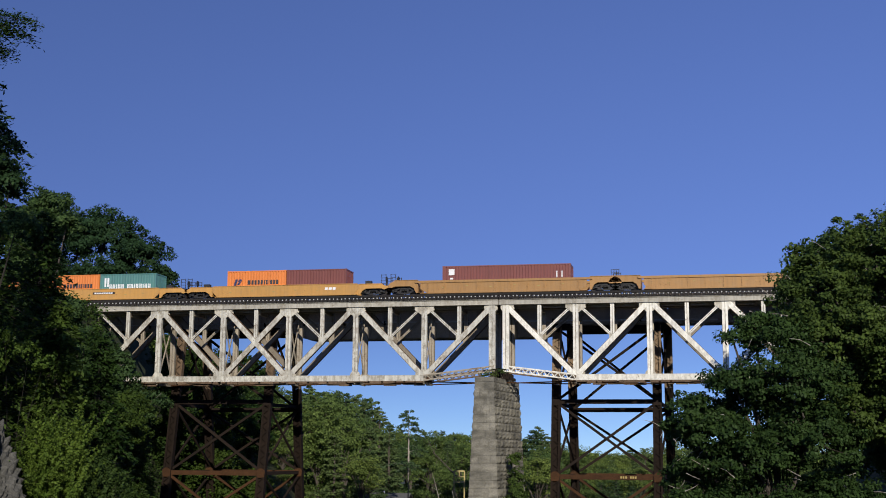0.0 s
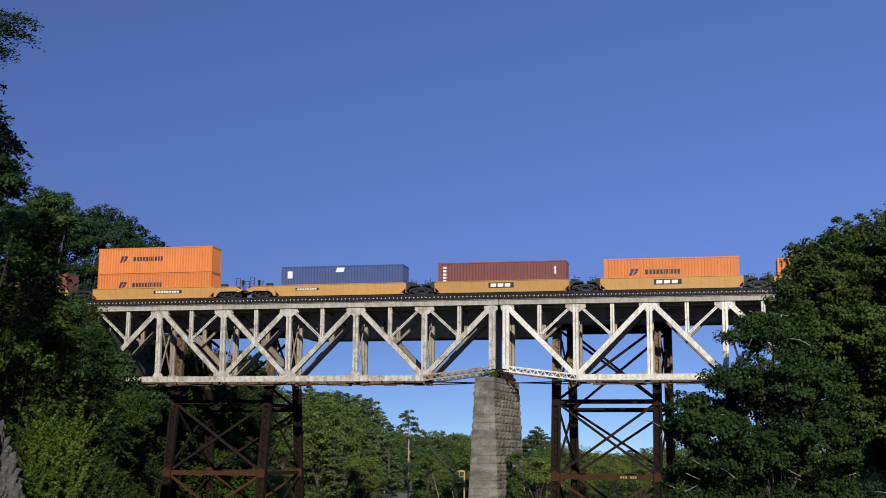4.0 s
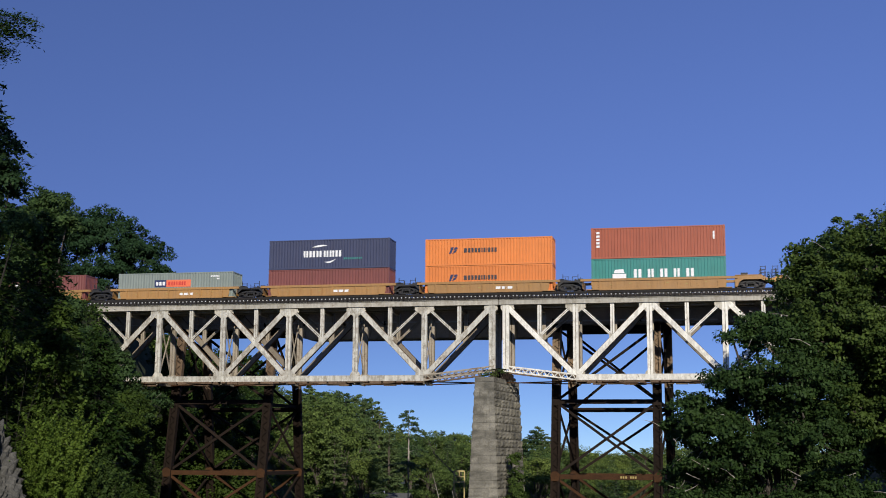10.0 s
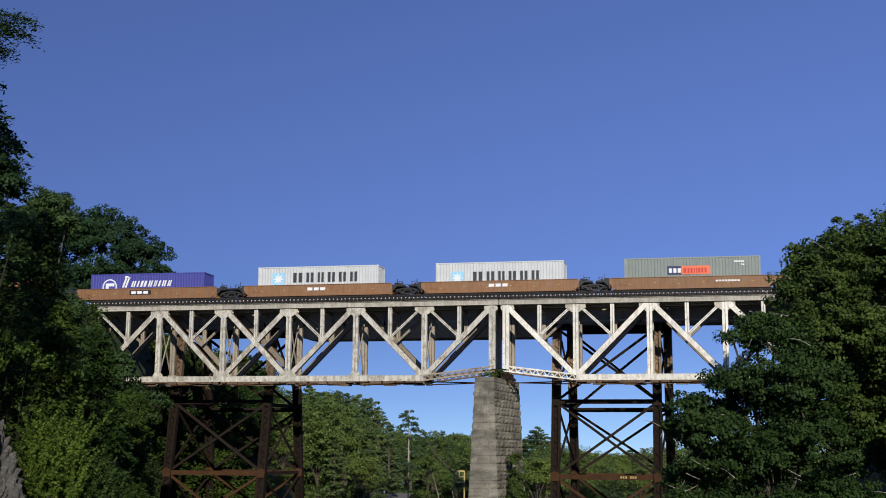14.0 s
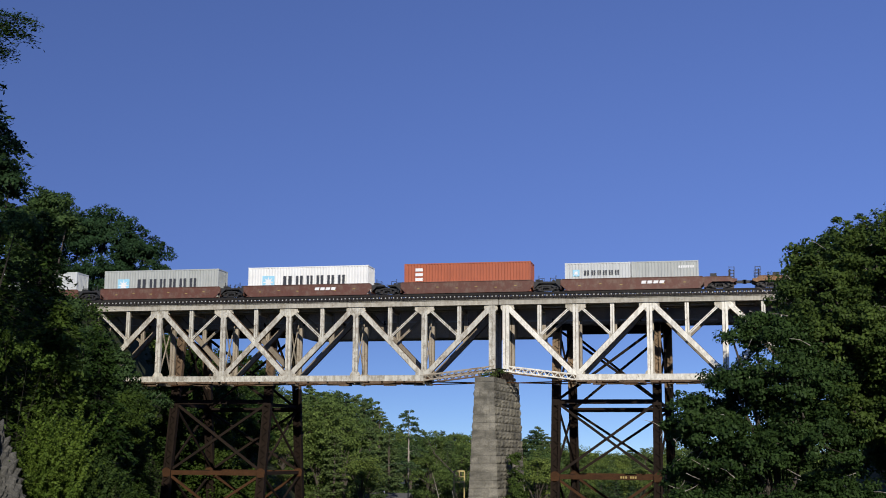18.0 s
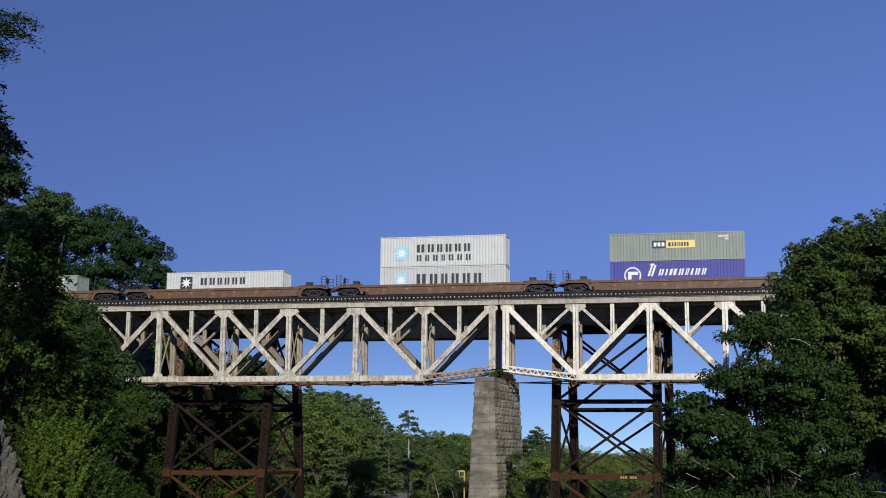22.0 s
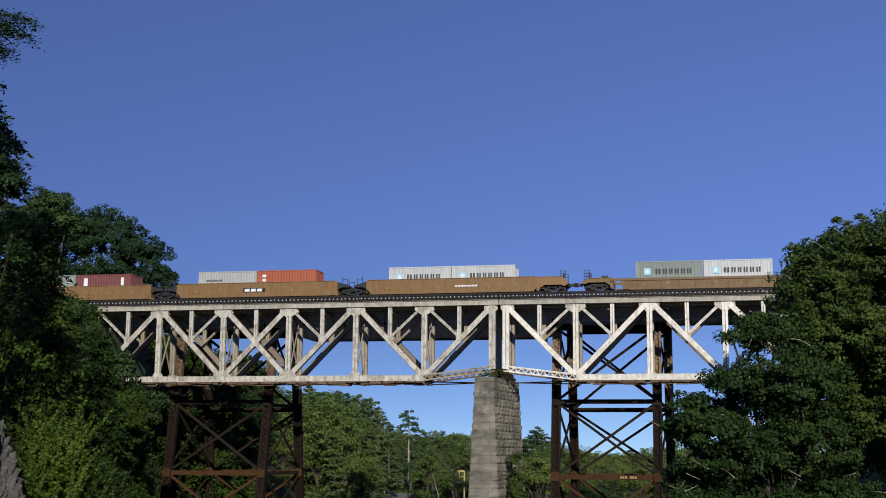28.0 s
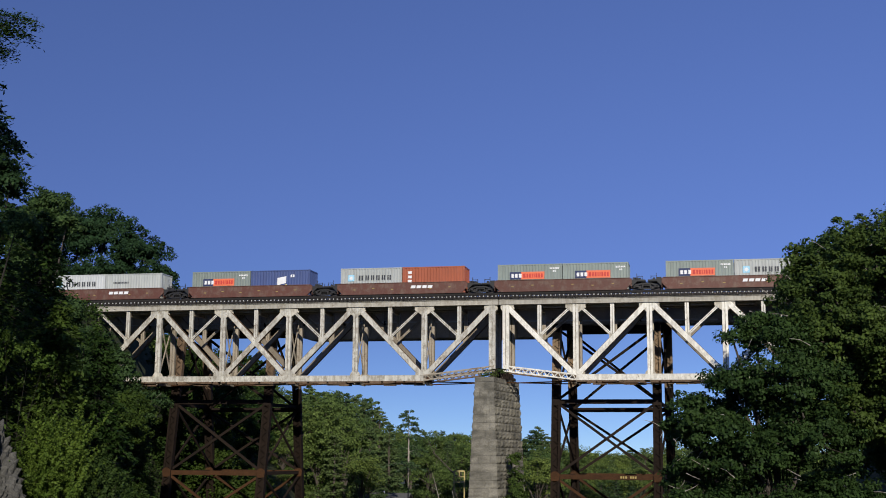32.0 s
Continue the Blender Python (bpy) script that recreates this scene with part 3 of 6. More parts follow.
def trestle_tower(xa, xb):
    zbase = FLOOR - 0.4
    t = thing("trestle_tower", "rusted riveted steel trestle tower with crossed bracing, toned dark for shade", "bridge tower", (xa, Y_SECOND, zbase), "trestle towers")
    o = Vector((xa, Y_SECOND, zbase))

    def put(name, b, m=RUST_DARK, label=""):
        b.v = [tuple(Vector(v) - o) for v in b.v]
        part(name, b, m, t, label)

    def P(x, side, z):
        return (x + (SKEW if side > 0 else 0), leg_y(z, side), z)

    for side in (-1, 1):
        for x in (xa, xb):
            # lower section carries shade in its colour, the upper one stays lighter
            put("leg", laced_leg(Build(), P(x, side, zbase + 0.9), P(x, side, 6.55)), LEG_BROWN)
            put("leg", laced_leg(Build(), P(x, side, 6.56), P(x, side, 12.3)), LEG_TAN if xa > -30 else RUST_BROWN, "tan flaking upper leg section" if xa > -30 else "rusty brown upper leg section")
            put("footing", Build().box(P(x, side, zbase)[0] - 0.9, P(x, side, zbase)[0] + 0.9, leg_y(zbase, side) - 0.9, leg_y(zbase, side) + 0.9, zbase - 3, zbase + 0.9), STONE, "grey stone footing")
        levels = (12.0, 4.95 if side < 0 else 4.4, -2.0, -8.6)
        for z in levels[:3]:
            red = z < 0
            b = brace(Build(), P(xa + 0.3, side, z), P(xb - 0.3, side, z), 0.44 if red else 0.42, 0.34)
            put("horizontal_strut", b, RUST_RED if red else RUST_DARK, "reddish rusted strut" if red else "")
            for x in (xa, xb):
                c = P(x, side, z)
                e = 0.8 if red else 0.7
                put("gusset_plate", Build().slab([(c[0] - e * 0.45, c[2] - e * 0.5), (c[0] + e * 0.45, c[2] - e * 0.5), (c[0] + e * 0.55, c[2] + e * 0.3), (c[0] + e * 0.2, c[2] + e * 0.6), (c[0] - e * 0.2, c[2] + e * 0.6), (c[0] - e * 0.55, c[2] + e * 0.3)], c[1] - 0.36, c[1] - 0.33), RUST_RED if red else RUST_DARK)
        for hi, lo in zip(levels, levels[1:]):
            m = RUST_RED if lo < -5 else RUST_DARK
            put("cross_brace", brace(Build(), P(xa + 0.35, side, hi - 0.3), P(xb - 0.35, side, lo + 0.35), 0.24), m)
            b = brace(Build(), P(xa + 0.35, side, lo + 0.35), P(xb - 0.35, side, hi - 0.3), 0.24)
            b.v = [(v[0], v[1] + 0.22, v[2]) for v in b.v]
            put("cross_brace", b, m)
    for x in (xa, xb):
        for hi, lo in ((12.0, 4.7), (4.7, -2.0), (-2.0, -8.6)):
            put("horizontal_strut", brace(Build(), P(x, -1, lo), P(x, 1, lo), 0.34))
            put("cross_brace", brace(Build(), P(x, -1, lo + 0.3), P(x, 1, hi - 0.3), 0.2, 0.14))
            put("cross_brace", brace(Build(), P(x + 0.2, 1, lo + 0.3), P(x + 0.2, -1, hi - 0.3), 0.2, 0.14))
        put("cap_beam", Build().box(x - 0.3, x + SKEW + 0.3, Y_SECOND - 2.3, Y_SECOND + 2.3, 12.2, 12.42))
    return t


def plate_girder(x0, x1, low, curved):
    g = thing("girder_span", "dark brown riveted plate girder span on trestle towers", "bridge span", (x0, Y_SECOND, low), "plate girder spans")
    o = Vector((x0, Y_SECOND, low))
    top = 14.05
    for side in (-1, 1):
        y = Y_SECOND + side * 1.25
        if curved:
            arc = [(2.6 - 2.6 * math.cos(a), low + 2.6 * 0.62 * (1 - math.sin(a))) for a in [i * math.pi / 16 for i in range(9)]]
            outline = [(x0, top)] + [(x0 + u, z) for u, z in arc] + [(x1 - u, z) for u, z in reversed(arc)] + [(x1, top)]
        else:
            outline = [(x0, top), (x0, low), (x1, low), (x1, top)]
        b = Build().slab(outline, y - 0.012, y + 0.012)
        for (a, za), (c, zc) in zip(outline, outline[1:] + outline[:1]):
            b.bar((a, y, za), (c, y, zc), 0.04, 0.40)
        x = x0 + 0.4
        while x < x1:
            zl = low + 0.02
            if curved:
                e = min(x - x0, x1 - x, 2.6)
                zl = low + 2.6 * 0.62 * (1 - math.sin(math.acos(max(-1, min(1, (2.6 - e) / 2.6)))))
            b.box(x - 0.05, x + 0.05, y - 0.17, y + 0.17, zl, top)
            x += 1.35
        b.v = [tuple(Vector(v) - o) for v in b.v]
        part("girder", b, GIRDER, g)
    n = int((x1 - x0) / 3.2)
    for i in range(n + 1):
        x = x0 + 0.4 + (x1 - x0 - 0.8) * i / n
        b = Build().bar((x, Y_SECOND - 1.2, low + 0.45 + (0.9 if curved and i in (0, n) else 0)), (x, Y_SECOND + 1.2, top - 0.3), 0.1, 0.1, up=(1, 0, 0))
        b.bar((x + 0.11, Y_SECOND + 1.2, low + 0.45 + (0.9 if curved and i in (0, n) else 0)), (x + 0.11, Y_SECOND - 1.2, top - 0.3), 0.1, 0.1, up=(1, 0, 0))
        b.v = [tuple(Vector(v) - o) for v in b.v]
        part("cross_frame", b, GIRDER, g)
    return g


for a, c in TOWERS:
    tower = trestle_tower(a, c)
# faded yellow lettering on the lower strut of the second tower
for i, wide in enumerate((0.17, 0.15, 0.17, 0.0, 0.15, 0.17, 0.15)):
    if wide:
        x = -8.15 + i * 0.22
        part("letter_bar", Build().box(x - TOWERS[1][0], x - TOWERS[1][0] + wide, leg_y(-2.0, -1) - Y_SECOND - 0.212, leg_y(-2.0, -1) - Y_SECOND - 0.202, -2.1 - FLOOR + 0.4, -1.9 - FLOOR + 0.4), FADED_YELLOW, tower, "faded yellow letter")
for x0, x1, low, curved in ((-74.0, -53.2, 12.46, False), (-53.1, -41.6, 12.46, False), (-41.5, -13.9, 11.30, True), (-13.8, -3.7, 12.46, False), (-3.6, 24.0, 12.46, False)):
    plate_girder(x0, x1, low, curved)


def build_second_deck():
    d = thing("second_deck", "dark timber deck on plate girders", "bridge deck", (-74, Y_SECOND, 14.1), kind="structure")
    b = Build()
    for i in range(int(98 / 0.4)):
        b.box(i * 0.4, i * 0.4 + 0.2, -1.4, 1.4, 0, 0.2)
    me = bpy.data.meshes.new("tie_row")
    me.from_pydata(b.v, [], b.f)
    tagged(part("tie_row", me, TIMBER, d), kind="stuff")
    for y in (-0.75, 0.75):
        b = Build()
        rail_profile(b, 0, 98, y, 0.205)
        part("rail", b, RAIL, d)
    pipe = thing("conduit_pipe", "pale pipe clamped along a plate girder", "pipe", (-66, Y_SECOND - 1.55, 12.9))
    b = Build().tube([(0, 0, 0.06), (30, 0, 0.0), (67, 0, -0.2)], [0.075] * 3, 8)
    part("pipe_run", b, PIPE, pipe)
    for i in range(16):
        part("clamp", Build().box(i * 4.2 + 1 - 0.06, i * 4.2 + 1 + 0.06, -0.09, 0.32, -0.28, 0.1), RUST_DARK, pipe)


build_second_deck()

# ---- stone pier, skewed to the bridge ----
PIER_TOP = 6.82


def build_pier():
    pier = thing("stone_pier", "tall tapering pier of rock-faced grey granite blocks", "bridge pier", (-19.16, 114.9, FLOOR))
    course, hx, hy = 0.72, 0.85, 4.68
    n = int((PIER_TOP - FLOOR + 1.0) / course)
    turn = Matrix.Rotation(radians(-5.4), 4, "Z")
    pier.matrix_basis = Matrix.Translation((-19.16, 114.9, 0)) @ turn
    z0, z1 = FLOOR - 2.5, PIER_TOP - 0.42
    g = 0.052

    def half(z):
        return hx + (PIER_TOP - z) * g * 0.9, hy + (PIER_TOP - z) * 0.030

    a, b = half(z0), half(z1)
    k = 0.06
    core = Build().add([(sx * (h[0] - k), sy * (h[1] - k), z) for h, z in ((a, z0), (b, z1)) for sx, sy in ((-1, -1), (1, -1), (1, 1), (-1, 1))],
                       [(3, 2, 1, 0), (4, 5, 6, 7), (0, 1, 5, 4), (1, 2, 6, 5), (2, 3, 7, 6), (3, 0, 4, 7)])
    part("core", core, MORTAR, pier)
    part("cap_stone", Build().box(-hx - 0.02, hx + 0.02, -hy - 0.02, hy + 0.02, z1, PIER_TOP), STONE, pier)
    rng = random.Random(4)
    # block shapes: unit boxes whose outer face bulges unevenly
    shapes = []
    for i in range(7):
        m = 4
        v, f = [], []
        for q in range(m + 1):
            for p in range(m + 1):
                edge = p in (0, m) or q in (0, m)
                v.append((p / m - 0.5, (0.0 if edge else -rng.uniform(0.25, 1.0)), q / m - 0.5))
        for q in range(m):
            for p in range(m):
                c = q * (m + 1) + p
                f.append((c, c + 1, c + m + 2, c + m + 1))
        w = len(v)
        v += [(-0.5, 1.6, -0.5), (0.5, 1.6, -0.5), (0.5, 1.6, 0.5), (-0.5, 1.6, 0.5)]
        f += [(w, w + 1, m, 0), (w + 1, w + 2, (m + 1) ** 2 - 1, m), (w + 2, w + 3, m * (m + 1), (m + 1) ** 2 - 1), (w + 3, w, 0, m * (m + 1)), (w + 3, w + 2, w + 1, w)]
        shapes.append(Build().add(v, f).mesh("stone_block"))
    rest = Build()
    for i in range(n):
        zt = z1 - i * course - 0.02
        z = zt - course / 2
        h = half(z)
        for face in range(4):
            length = 2 * (h[0] if face in (0, 2) else h[1])
            cuts = 2 if face in (0, 2) else 8
            edges = [0.0] + sorted(min(0.96, max(0.04, (j + (0.5 if i % 2 else 0.0) + rng.uniform(-0.16, 0.16)) / cuts)) for j in range(1 - i % 2, cuts)) + [1.0]
            for u0, u1 in zip(edges, edges[1:]):
                if u1 - u0 < 0.03:
                    continue
                c = ((u0 + u1) / 2 - 0.5) * length
                w = (u1 - u0) * length - (0.012 if face == 0 else 0.03)
                rot = {0: 0, 1: 90, 2: 180, 3: -90}[face]
                bulge = (0.035 if face == 0 else 0.13) * rng.uniform(0.5, 1.3)
                mtx = Matrix.Rotation(radians(rot), 4, "Z") @ Matrix.Translation((c, -(h[1] if face in (0, 2) else h[0]), z)) @ Matrix.Diagonal((w, bulge, course - (0.016 if face == 0 else 0.04), 1))
                me = rng.choice(shapes)
                if face in (0, 1) and z > -6.5:
                    part("stone_block", me, STONE, pier, at=mtx)
                else:
                    rest.add([mtx @ q.co for q in me.vertices], [tuple(q.vertices) for q in me.polygons])
    me = bpy.data.meshes.new("rear_blocks")
    me.from_pydata(rest.v, [], rest.f)
    tagged(part("rear_blocks", me, STONE, pier), kind="stuff")


build_pier()


def abutment(x, s):
    a = thing("stone_abutment", "grey stone abutment at the bridge end", "abutment", (x, 118.5, FLOOR))
    b = Build()
    rng = random.Random(8)
    for i in range(33):
        z = -6 + i * 0.6
        j = -6.5
        while j < 6.5:
            w = rng.uniform(0.9, 1.6)
            e = rng.uniform(0, 0.08)
            b.box((0 - e if s > 0 else -2.5), (2.5 if s > 0 else 0 + e), j, min(6.5, j + w) - 0.03, z - FLOOR, z - FLOOR + 0.57)
            j += w
    part("masonry", b, STONE, a)


abutment(-60.6 - 2.55, -1)
abutment(22.5 + 0.1, 1)

# ---- the train ----


def corrugated(length, height, n):
    """A wavy steel side in the x-z plane; its outer ridges lie at y = 0."""
    pitch = length / n
    prof = []
    for i in range(n):
        x = -length / 2 + i * pitch
        prof += [(x, 0.0), (x + pitch * 0.32, 0.0), (x + pitch * 0.5, 0.036), (x + pitch * 0.82, 0.036)]
    prof.append((length / 2, 0.0))
    v = [(x, y, z) for z in (0, height) for x, y in prof]
    m = len(prof)
    return Build().add(v, [(i, i + 1, i + 1 + m, i + m) for i in range(m - 1)])


BOX_MESHES = {}


def box_meshes(length, height):
    key = (length, height)
    if key in BOX_MESHES:
        return BOX_MESHES[key]
    w, L = 2.438 / 2, length / 2
    side = corrugated(length - 0.30, height - 0.26, int(length * 3.4))
    side.v = [(x, y - w + 0.012, z + 0.15) for x, y, z in side.v]
    end = corrugated(2.438 - 0.26, height - 0.26, 8)
    end.v = [(L - 0.02 - y, x, z + 0.15) for x, y, z in end.v]
    frame_b = Build()
    for sx in (-1, 1):
        for sy in (-1, 1):
            frame_b.box(*sorted((sx * L, sx * (L - 0.16))), *sorted((sy * w, sy * (w - 0.14))), 0, height)
            for z in (0, height - 0.118):
                frame_b.box(*sorted((sx * (L + 0.004), sx * (L - 0.178))), *sorted((sy * (w + 0.004), sy * (w - 0.162))), z - 0.003, z + 0.121)
    for sy in (-1, 1):
        frame_b.box(-L + 0.15, L - 0.15, *sorted((sy * w, sy * (w - 0.08))), 0.0, 0.16)
        frame_b.box(-L + 0.15, L - 0.15, *sorted((sy * w, sy * (w - 0.06))), height - 0.11, height - 0.01)
    for sx in (-1, 1):
        for z0, z1 in ((0.0, 0.15), (height - 0.12, height - 0.01)):
            frame_b.box(*sorted((sx * L, sx * (L - 0.1))), -w + 0.13, w - 0.13, z0, z1)
    roof = corrugated(length - 0.2, 2.30, int(length * 1.7))
    roof.v = [(x, z - 1.15, height - 0.015 - y * 0.4) for x, y, z in roof.v]
    floor_b = Build().box(-L + 0.1, L - 0.1, -w + 0.08, w - 0.08, 0.05, 0.14)
    leaves = {}
    for s in (-1, 1):
        doors = leaves[s] = Build()
        doors.box(-L + 0.02, -L + 0.07, *sorted((s * 0.012, s * (w - 0.15))), 0.16, height - 0.13)
        for y in (0.32, 0.8):
            doors.bar((-L + 0.0, s * y, 0.08), (-L + 0.0, s * y, height - 0.06), 0.045, 0.045)
    other = Build().add([(-x, -y, z) for x, y, z in side.v], side.f)
    BOX_MESHES[key] = {n: b.mesh(n) for n, b in (("side_panel", side), ("far_panel", other), ("end_wall", end), ("frame", frame_b), ("roof", roof), ("underside", floor_b), ("door", leaves[-1]), ("second_door", leaves[1]))}
    return BOX_MESHES[key]


def blocks(b, x, z, widths, h, gap=0.25, lean=0.0, y=-1.219, k=0):
    """Lettering as a row of plain upright bars of its size."""
    for w in widths:
        ww = w * h
        for u, t in ((0.0, 0.36), (0.56, 0.36)) if h > 0.45 and w > 0.4 else ((0.0, 0.85),):
            b.slab([(x + u * ww, z), (x + (u + t) * ww, z), (x + (u + t) * ww + lean * h, z + h), (x + u * ww + lean * h, z + h)], y - 0.012, y - 0.002, k)
        x += ww + gap * h
    return x


def panel(b, x0, x1, z0, z1, y=-1.219, k=0, d=0.004):
    b.box(x0, x1, y - d - 0.004, y - d + 0.004, z0, z1, k)


def star(b, cx, cz, r, k=0, y=-1.219):
    pts = []
    for i in range(16):
        a, q = math.pi * i / 8, (r if i % 2 == 0 else r * 0.42)
        pts.append((cx + q * math.sin(a), cz + q * math.cos(a)))
    b.slab(pts, y - 0.02, y - 0.010, k)


def arc_bar(b, cx, cz, r, a0, a1, w, k=0, y=-1.219, flat=0.5):
    n = 8
    out = [(cx + r * math.cos(a0 + (a1 - a0) * i / n), cz + flat * r * math.sin(a0 + (a1 - a0) * i / n)) for i in range(n + 1)]
    inn = [(cx + (r - w * math.sin(math.pi * i / n)) * math.cos(a0 + (a1 - a0) * i / n), cz - w * math.sin(math.pi * i / n) + flat * r * math.sin(a0 + (a1 - a0) * i / n)) for i in range(n, -1, -1)]
    b.slab(out + inn[1:-1], y - 0.012, y - 0.002, k)


def mark_container(ob, kind, L, H):
    """The emblems on the near side as plain shapes."""
    def put(name, b, m):
        if "lettering" in name:
            for one in b.pieces():
                part("letter_bar", one, m, ob)
        else:
            part(name, b, m, ob)

    h = L / 2
    if kind.startswith("star"):
        b = Build()
        big = L > 8
        x0 = -h * 0.76
        s = 1.25 if big else 0.62
        z, q = {"star": (0.37, 0.92), "starhigh": (0.46, 0.95), "stargrey": (0.50, 0.68), "star2": (0.47, 0.76)}[kind]
        if not big:
            z, q = 0.54, 0.47
        zc = H * z + q * 0.5 - (0.12 if kind != "star2" else 0.45) * big
        panel(b, x0, x0 + s, zc - s / 2, zc + s / 2)
        put("emblem_panel", b, MARK_SKY if kind != "stargrey" else MARK_GREY)
        b = Build()
        star(b, x0 + s / 2, zc, s * 0.46)
        put("emblem_star", b, MARK_WHITE)
        b = Build()
        blocks(b, -h + L * 0.295, H * z, (1.05, 0.85, 0.72, 0.82, 0.82, 0.82), q, 0.36)
        if kind == "star2":
            blocks(b, -h + L * 0.295, H * 0.18, (0.85, 0.72, 0.85, 0.65, 0.85, 0.85, 0.85), 0.58, 0.58)
        put("lettering", b, MARK_GREY)
    elif kind == "wing":
        b = Build()
        cx = -h * 0.62 if L > 8 else -h * 0.78
        s = 0.62
        zc = H * 0.56
        b.slab([(cx, zc - s / 2), (cx + 0.35 * s, zc - s / 2), (cx + 0.75 * s, zc + s / 2), (cx + 0.3 * s, zc + s / 2)], -1.231, -1.221)
        b.slab([(cx + 0.5 * s, zc - s / 2), (cx + 1.0 * s, zc - s * 0.3), (cx + 1.3 * s, zc + s * 0.15), (cx + 0.8 * s, zc)], -1.231, -1.221)
        b.slab([(cx + 0.75 * s, zc + 0.1 * s), (cx + 1.4 * s, zc + 0.22 * s), (cx + 1.3 * s, zc + s / 2), (cx + 0.9 * s, zc + s / 2)], -1.231, -1.221)
        put("emblem", b, MARK_BLUE)
        b = Build()
        blocks(b, cx + 1.45, H * 0.56 - 0.22, (0.8, 0.6, 0.6, 0.6, 0.6, 0.35, 0.5, 0.2, 0.6, 0.55, 0.6), 0.42, 0.16)
        put("lettering", b, MARK_GREY)
    elif kind == "dhow":
        b = Build()
        x = -h * 0.68
        panel(b, x, x + 1.25, H * 0.33, H * 0.51)
        b.slab([(x + 0.1, H * 0.53), (x + 1.1, H * 0.53), (x + 1.0, H * 0.66), (x + 0.2, H * 0.64)], -1.231, -1.221)
        put("emblem", b, MARK_WHITE)
        b = Build()
        blocks(b, x + 1.95, H * 0.38, (0.95, 0.75, 0.9, 0.75, 0.95), 0.78, 0.68)
        put("lettering", b, MARK_WHITE)
    elif kind == "swoosh":
        b = Build()
        if L > 8:
            x, q, z = -h * 0.42, 0.62, H * 0.40
        else:
            x, q, z = -h * 0.66, 0.52, H * 0.55
        e = blocks(b, x, z, (0.8, 1.0, 0.9, 0.01, 0.8, 0.8, 1.0), q, 0.15)
        put("lettering", b, MARK_WHITE)
        b = Build()
        mid = (x + e) / 2
        arc_bar(b, mid - 0.1, z + q - 0.35, 1.5, 1.2, 2.3, 0.19, flat=0.62)
        if L > 8:
            arc_bar(b, mid + 0.2, z + 0.35, 1.5, -1.6, -0.7, 0.19, flat=0.55)
        put("emblem", b, MARK_WHITE)
        if L > 8:
            b = Build()
            blocks(b, h * 0.25, H * 0.30, (0.7,) * 10, 0.20, 0.25)
            put("small_lettering", b, PAINTS["seagreen"])
    elif kind in ("twopanel", "twopanel_yellow"):
        b = Build()
        big = L > 8
        x0 = -h * (0.36 if big else 0.62)
        w1, w2 = (1.25, 2.6) if big else (1.05, 2.2)
        z0, z1 = H * 0.45, H * 0.72
        panel(b, x0, x0 + w1, z0, z1)
        put("emblem_panel", b, MARK_BLUE)
        b = Build()
        panel(b, x0 + w1, x0 + w1 + w2, z0, z1)
        put("name_panel", b, MARK_YELLOW if kind == "twopanel_yellow" else MARK_ORANGE)
        b = Build()
        blocks(b, x0 + 0.15, z0 + 0.16, (0.75, 0.8, 0.8), (z1 - z0) * 0.52, 0.2, y=-1.226)
        put("lettering", b, MARK_WHITE)
        b = Build()
        blocks(b, x0 + w1 + 0.2, z0 + 0.14, (0.7, 0.45, 0.5, 0.3, 0.3, 0.5, 0.5, 0.5), (z1 - z0) * 0.55, 0.16, y=-1.226)
        put("lettering", b, MARK_RED if kind == "twopanel" else MARK_BLUE)
        b = Build()
        blocks(b, h * 0.62, H * 0.80, (0.8,) * 6, 0.16, 0.15)
        blocks(b, h * 0.72, H * 0.70, (0.8,) * 2, 0.16, 0.15)
        put("small_lettering", b, MARK_WHITE)
    elif kind == "script":
        b = Build()
        b.disc((-h * 0.66, H * 0.50), 0.78, -1.231, -1.221, 22)
        put("emblem_disc", b, MARK_WHITE)
        b = Build()
        b.disc((-h * 0.66, H * 0.50), 0.66, -1.237, -1.232, 22)
        put("emblem_disc", b, PAINTS["royal"])
        b = Build()
        b.slab([(-h * 0.66 - 0.42, H * 0.50 - 0.4), (-h * 0.66 - 0.1, H * 0.50 - 0.4), (-h * 0.66 - 0.1, H * 0.50 + 0.05), (-h * 0.66 + 0.5, H * 0.50 + 0.05), (-h * 0.66 + 0.5, H * 0.50 + 0.35), (-h * 0.66 - 0.42, H * 0.50 + 0.35)], -1.244, -1.238)
        put("emblem_flag", b, MARK_WHITE)
        b = Build()
        blocks(b, -h * 0.44, H * 0.46, (0.5,), 1.05, 0.1, 0.35)
        blocks(b, -h * 0.28, H * 0.48, (0.7, 0.3, 1.1, 0.7, 0.5, 0.35, 0.7, 0.6), 0.60, 0.30, 0.3)
        blocks(b, -h * 0.40, H * 0.85, (2.6,), 0.16, 0.1, 0.5)
        put("lettering", b, MARK_WHITE)
    elif kind == "edge_text":
        b = Build()
        for i in range(5):
            panel(b, -h * 0.92, -h * 0.87, H * (0.80 - i * 0.11), H * (0.87 - i * 0.11))
        blocks(b, h * 0.82, H * 0.55, (0.25,), 0.75, 0.2)
        put("lettering", b, MARK_WHITE)
    elif kind == "dots":
        b = Build()
        for i in range(4):
            panel(b, -h * 0.28 + i * 0.42, -h * 0.28 + i * 0.42 + 0.25, H * 0.58, H * 0.66)
        for i in range(3):
            panel(b, -h * 0.25 + i * 0.42, -h * 0.25 + i * 0.42 + 0.25, H * 0.44, H * 0.52)
        blocks(b, -h * 0.92, H * 0.82, (0.7,) * 7, 0.14, 0.2)
